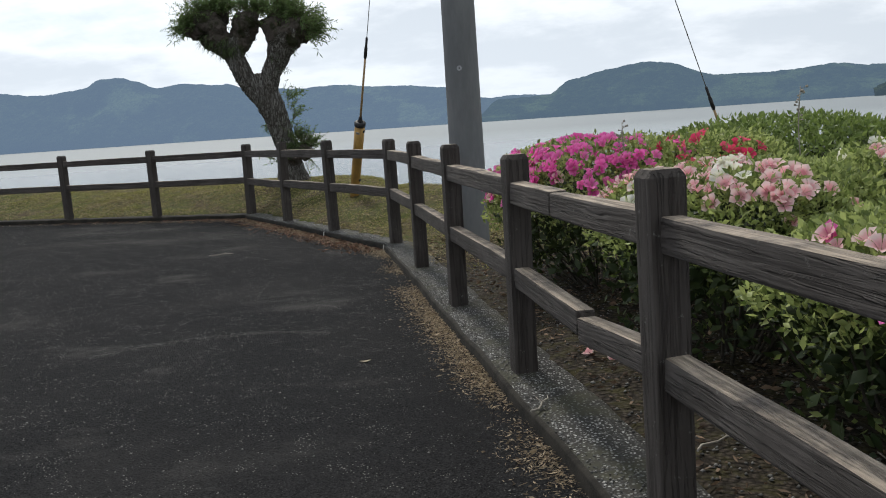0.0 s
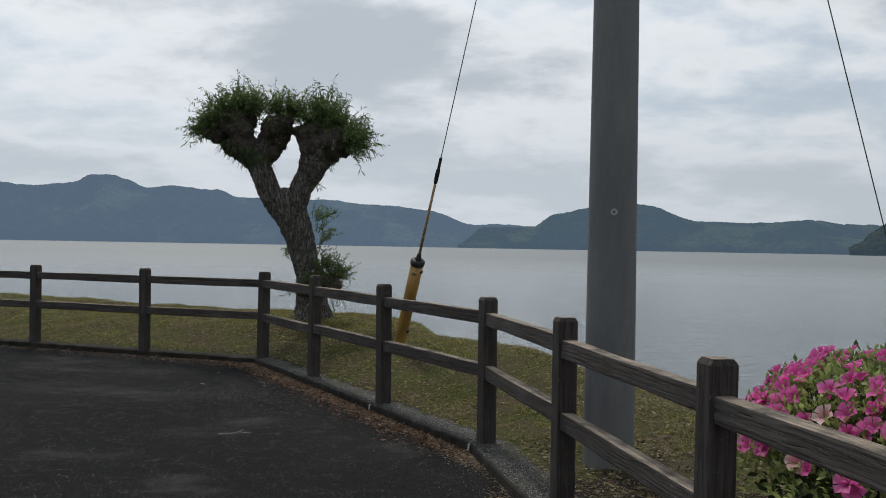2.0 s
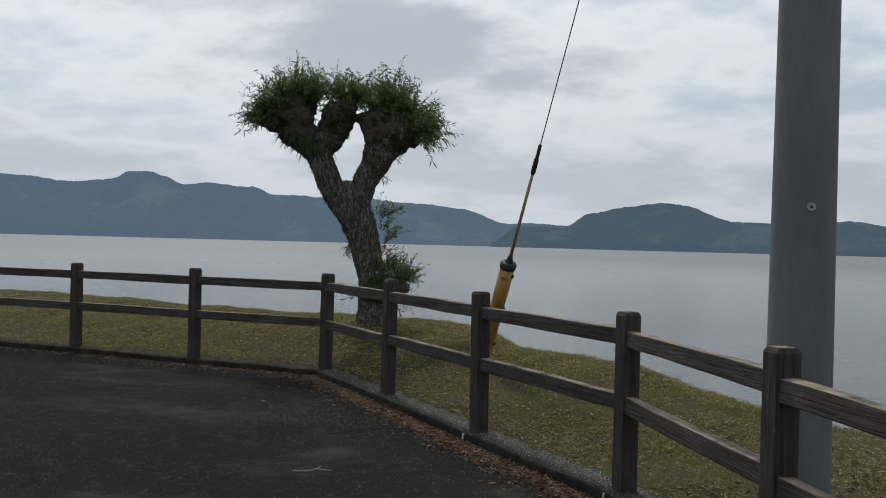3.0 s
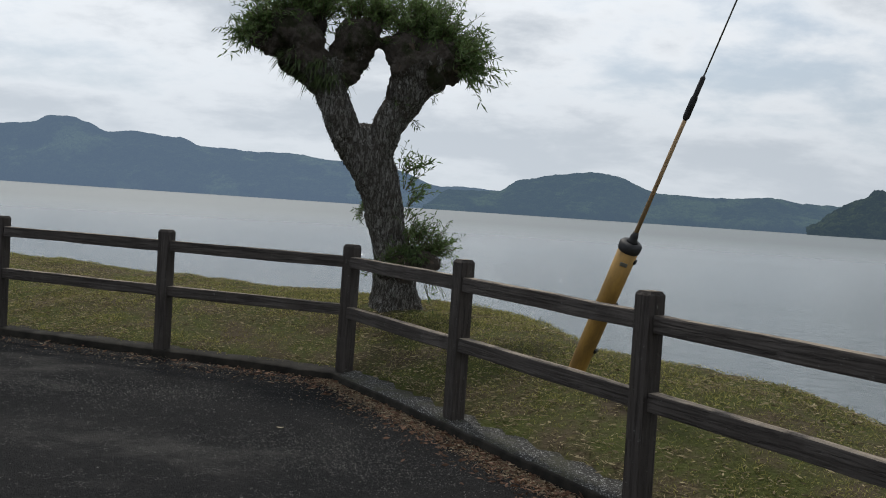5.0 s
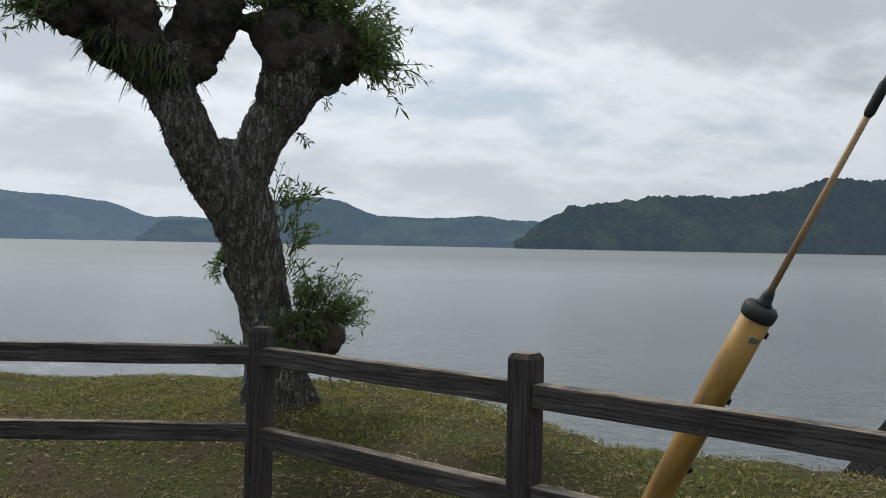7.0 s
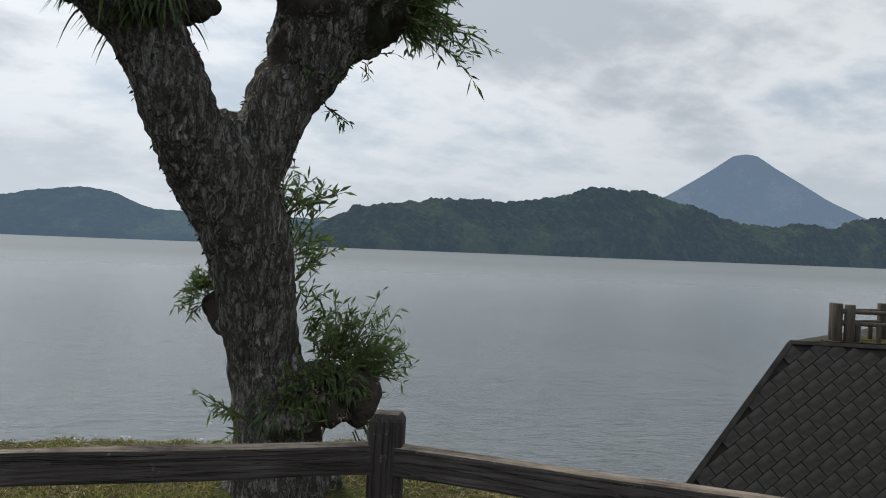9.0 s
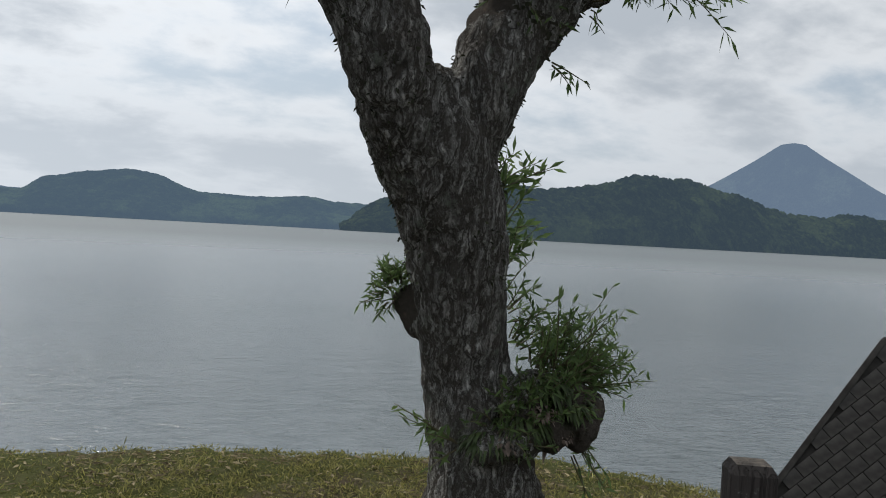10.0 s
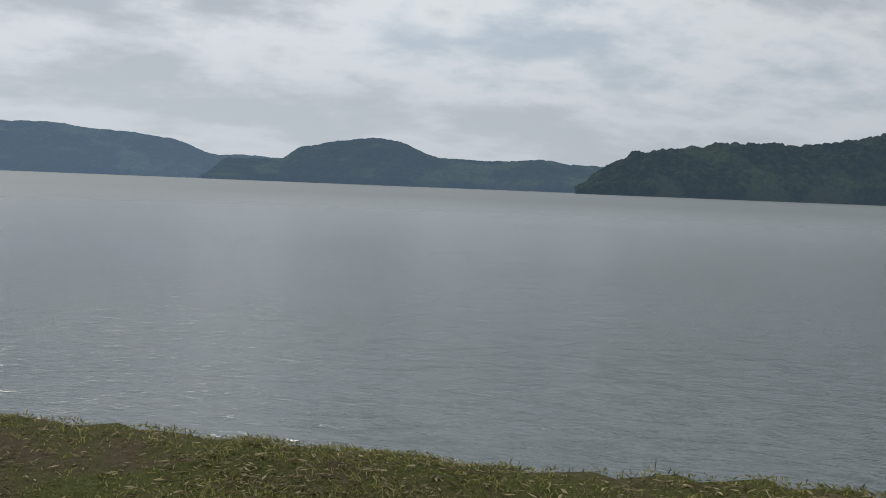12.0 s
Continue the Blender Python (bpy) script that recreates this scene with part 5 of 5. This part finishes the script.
p = p[(df > 0.10) & (dc > -0.2) & (rng.random(m) < 0.35 + 0.65 * (np.sin(p[:, 0] * 2.9 + 2 * np.sin(p[:, 1] * 1.7)) + np.sin(p[:, 1] * 3.7 + p[:, 0]) + 1.3 * (df < 0.6) > 0.3))]
n = len(p)
q = np.stack([p[:, 0], p[:, 1], land(p[:, 0], p[:, 1]) + 0.008 + 0.012 * rng.random(n)], 1)
ang = rng.uniform(0, 2 * math.pi, n)
ln = rng.uniform(0.010, 0.060, n)
way = np.stack([np.cos(ang), np.sin(ang), rng.normal(0, 0.15, n)], 1)
tagged(place("dry_grass", leaves_mesh("dry_grass", q, way, ln * rng.uniform(0.06, 0.28, n), ln, rng, 0.3), DRY), "dead grass clippings on the lawn", "dry grass", kind="stuff")


# ---- single small things on the ground ----
def build_twig(x, y, z, turn, length, seed):
    r = random.Random(seed)
    bm = bmesh.new()
    pts = [Vector((length * (k / 5 - 0.5), 0.10 * length * r.uniform(-1, 1), 0.006 + 0.01 * r.random())) for k in range(6)]
    tube(bm, pts, [0.005, 0.005, 0.004, 0.004, 0.003, 0.002], 6)
    tube(bm, [pts[3], pts[3] + Vector((0.12 * length, 0.16 * length, 0.01))], [0.003, 0.0015], 5)
    ob = part("dead_twig", bm, DEAD, m=pose(x, y, z, 0, 0, turn))
    tagged(ob, "bent dead twig lying beside the fence", "twig", "dead twigs")


for i, (x, y, turn, length) in enumerate(((0.93, 4.02, 70, 0.22), (1.55, 3.55, 35, 0.3), (1.72, 3.95, 100, 0.35), (1.95, 3.2, 60, 0.4), (-2.35, 9.6, 10, 0.25))):
    z = ASPHALT_Z + 0.002 if x < -2 else max(0.008, float(land(np.array([x]), np.array([y]))[0]))
    build_twig(x, y, z, turn, length, i)
for i, (x, y) in enumerate(((1.18, 4.75), (1.26, 4.82), (1.30, 4.68), (1.2, 5.5), (1.42, 5.0), (1.6, 4.1))):
    z = float(land(np.array([x]), np.array([y]))[0])
    ob = place("fallen_flower", FLOWERS["pink"][i % 3], None, m=pose(x, y, z + 0.014, 12 * i, 170 - 9 * i, 50 * i))
    tagged(ob, "wilted pink azalea flower fallen on the soil", "flower", "fallen flowers")


def build_leaf(x, y, z, turn, size, mat, label):
    """One fallen leaf, slightly curled."""
    bm = bmesh.new()
    rows = []
    for k in range(7):
        u = k / 6
        w = size * 0.24 * math.sin(math.pi * min(1.0, u * 0.96 + 0.03)) ** 0.8
        lift = 0.10 * size * (2 * u - 1) ** 2
        rows.append([bm.verts.new((size * (u - 0.5), -w, 0.004 + lift + 0.05 * size)), bm.verts.new((size * (u - 0.5), 0, 0.003 + lift)), bm.verts.new((size * (u - 0.5), w, 0.004 + lift + 0.03 * size))])
    for a, b in zip(rows, rows[1:]):
        for k in range(2):
            bm.faces.new((a[k], b[k], b[k + 1], a[k + 1])).smooth = True
    tagged(part("fallen_leaf", bm, mat, m=pose(x, y, z, 0, 0, turn)), label, "leaf", "fallen leaves")


YELLOW_LEAF = make_plain("yellow_leaf", (0.45, 0.33, 0.05), (0.60, 0.47, 0.10), 30.0, 0.7)
PALE_LEAF = make_plain("pale_dry_leaf", (0.36, 0.30, 0.20), (0.52, 0.45, 0.32), 30.0, 0.8)
LEAVES_LYING = [(0.0, 5.07, 20, 0.06, PALE_LEAF, "pale dry leaf lying on the asphalt"), (0.80, 5.35, 70, 0.055, YELLOW_LEAF, "yellow leaf fallen on the soil by the fence"),
                (-3.4, 11.9, 10, 0.05, PALE_LEAF, "pale dry leaf lying on the asphalt"), (-4.6, 14.9, 40, 0.06, PALE_LEAF, "pale dry leaf lying on the lawn")]
for x, y, turn, size, mat, label in LEAVES_LYING:
    h = ASPHALT_Z if to_line(np.array([x]), np.array([y]), LINE)[0][0] > 0.16 else max(0.008, float(land(np.array([x]), np.array([y]))[0]))
    build_leaf(x, y, h, turn, size, mat, label)


def build_kerb_mark(x, y, turn):
    bm = bmesh.new()
    box(bm, (0.018, 0.012, 0.075), Matrix.Translation((0, 0, -0.035)), 0.003)
    part("joint_filler", bm, WHITE_MORTAR, kerb, "white mortar in a kerb joint", pose(x, y, 0, 4, 0, turn))


WHITE_MORTAR = make_plain("white_mortar", (0.45, 0.45, 0.43), (0.62, 0.62, 0.60), 20.0, 0.9)
for i in (6, 7):
    p = offset_line(LINE, 0.134)[i + 1]
    build_kerb_mark(p.x, p.y, 60)


def build_weed_tuft(x, y, seed):
    """A low broad-leaved weed in the kerb joint."""
    r = np.random.default_rng(seed)
    n = 60
    base = np.stack([r.normal(0, 0.05, n), r.normal(0, 0.03, n), r.uniform(0.0, 0.03, n)], 1)
    ln = r.uniform(0.02, 0.05, n)
    way = np.stack([r.normal(0, 0.7, n), r.normal(0, 0.7, n), r.uniform(0.2, 1.0, n)], 1)
    weed = thing("weed", pose(x, y, ASPHALT_Z), "small green weed growing in the kerb joint", "weed")
    tagged(place("leaves", leaves_mesh("weed_leaves", base, way, ln * 0.5, ln, r, 0.2), SHRUB, weed), kind="stuff")


build_weed_tuft(-2.92, 13.30, 5)
build_weed_tuft(-2.80, 13.12, 6)
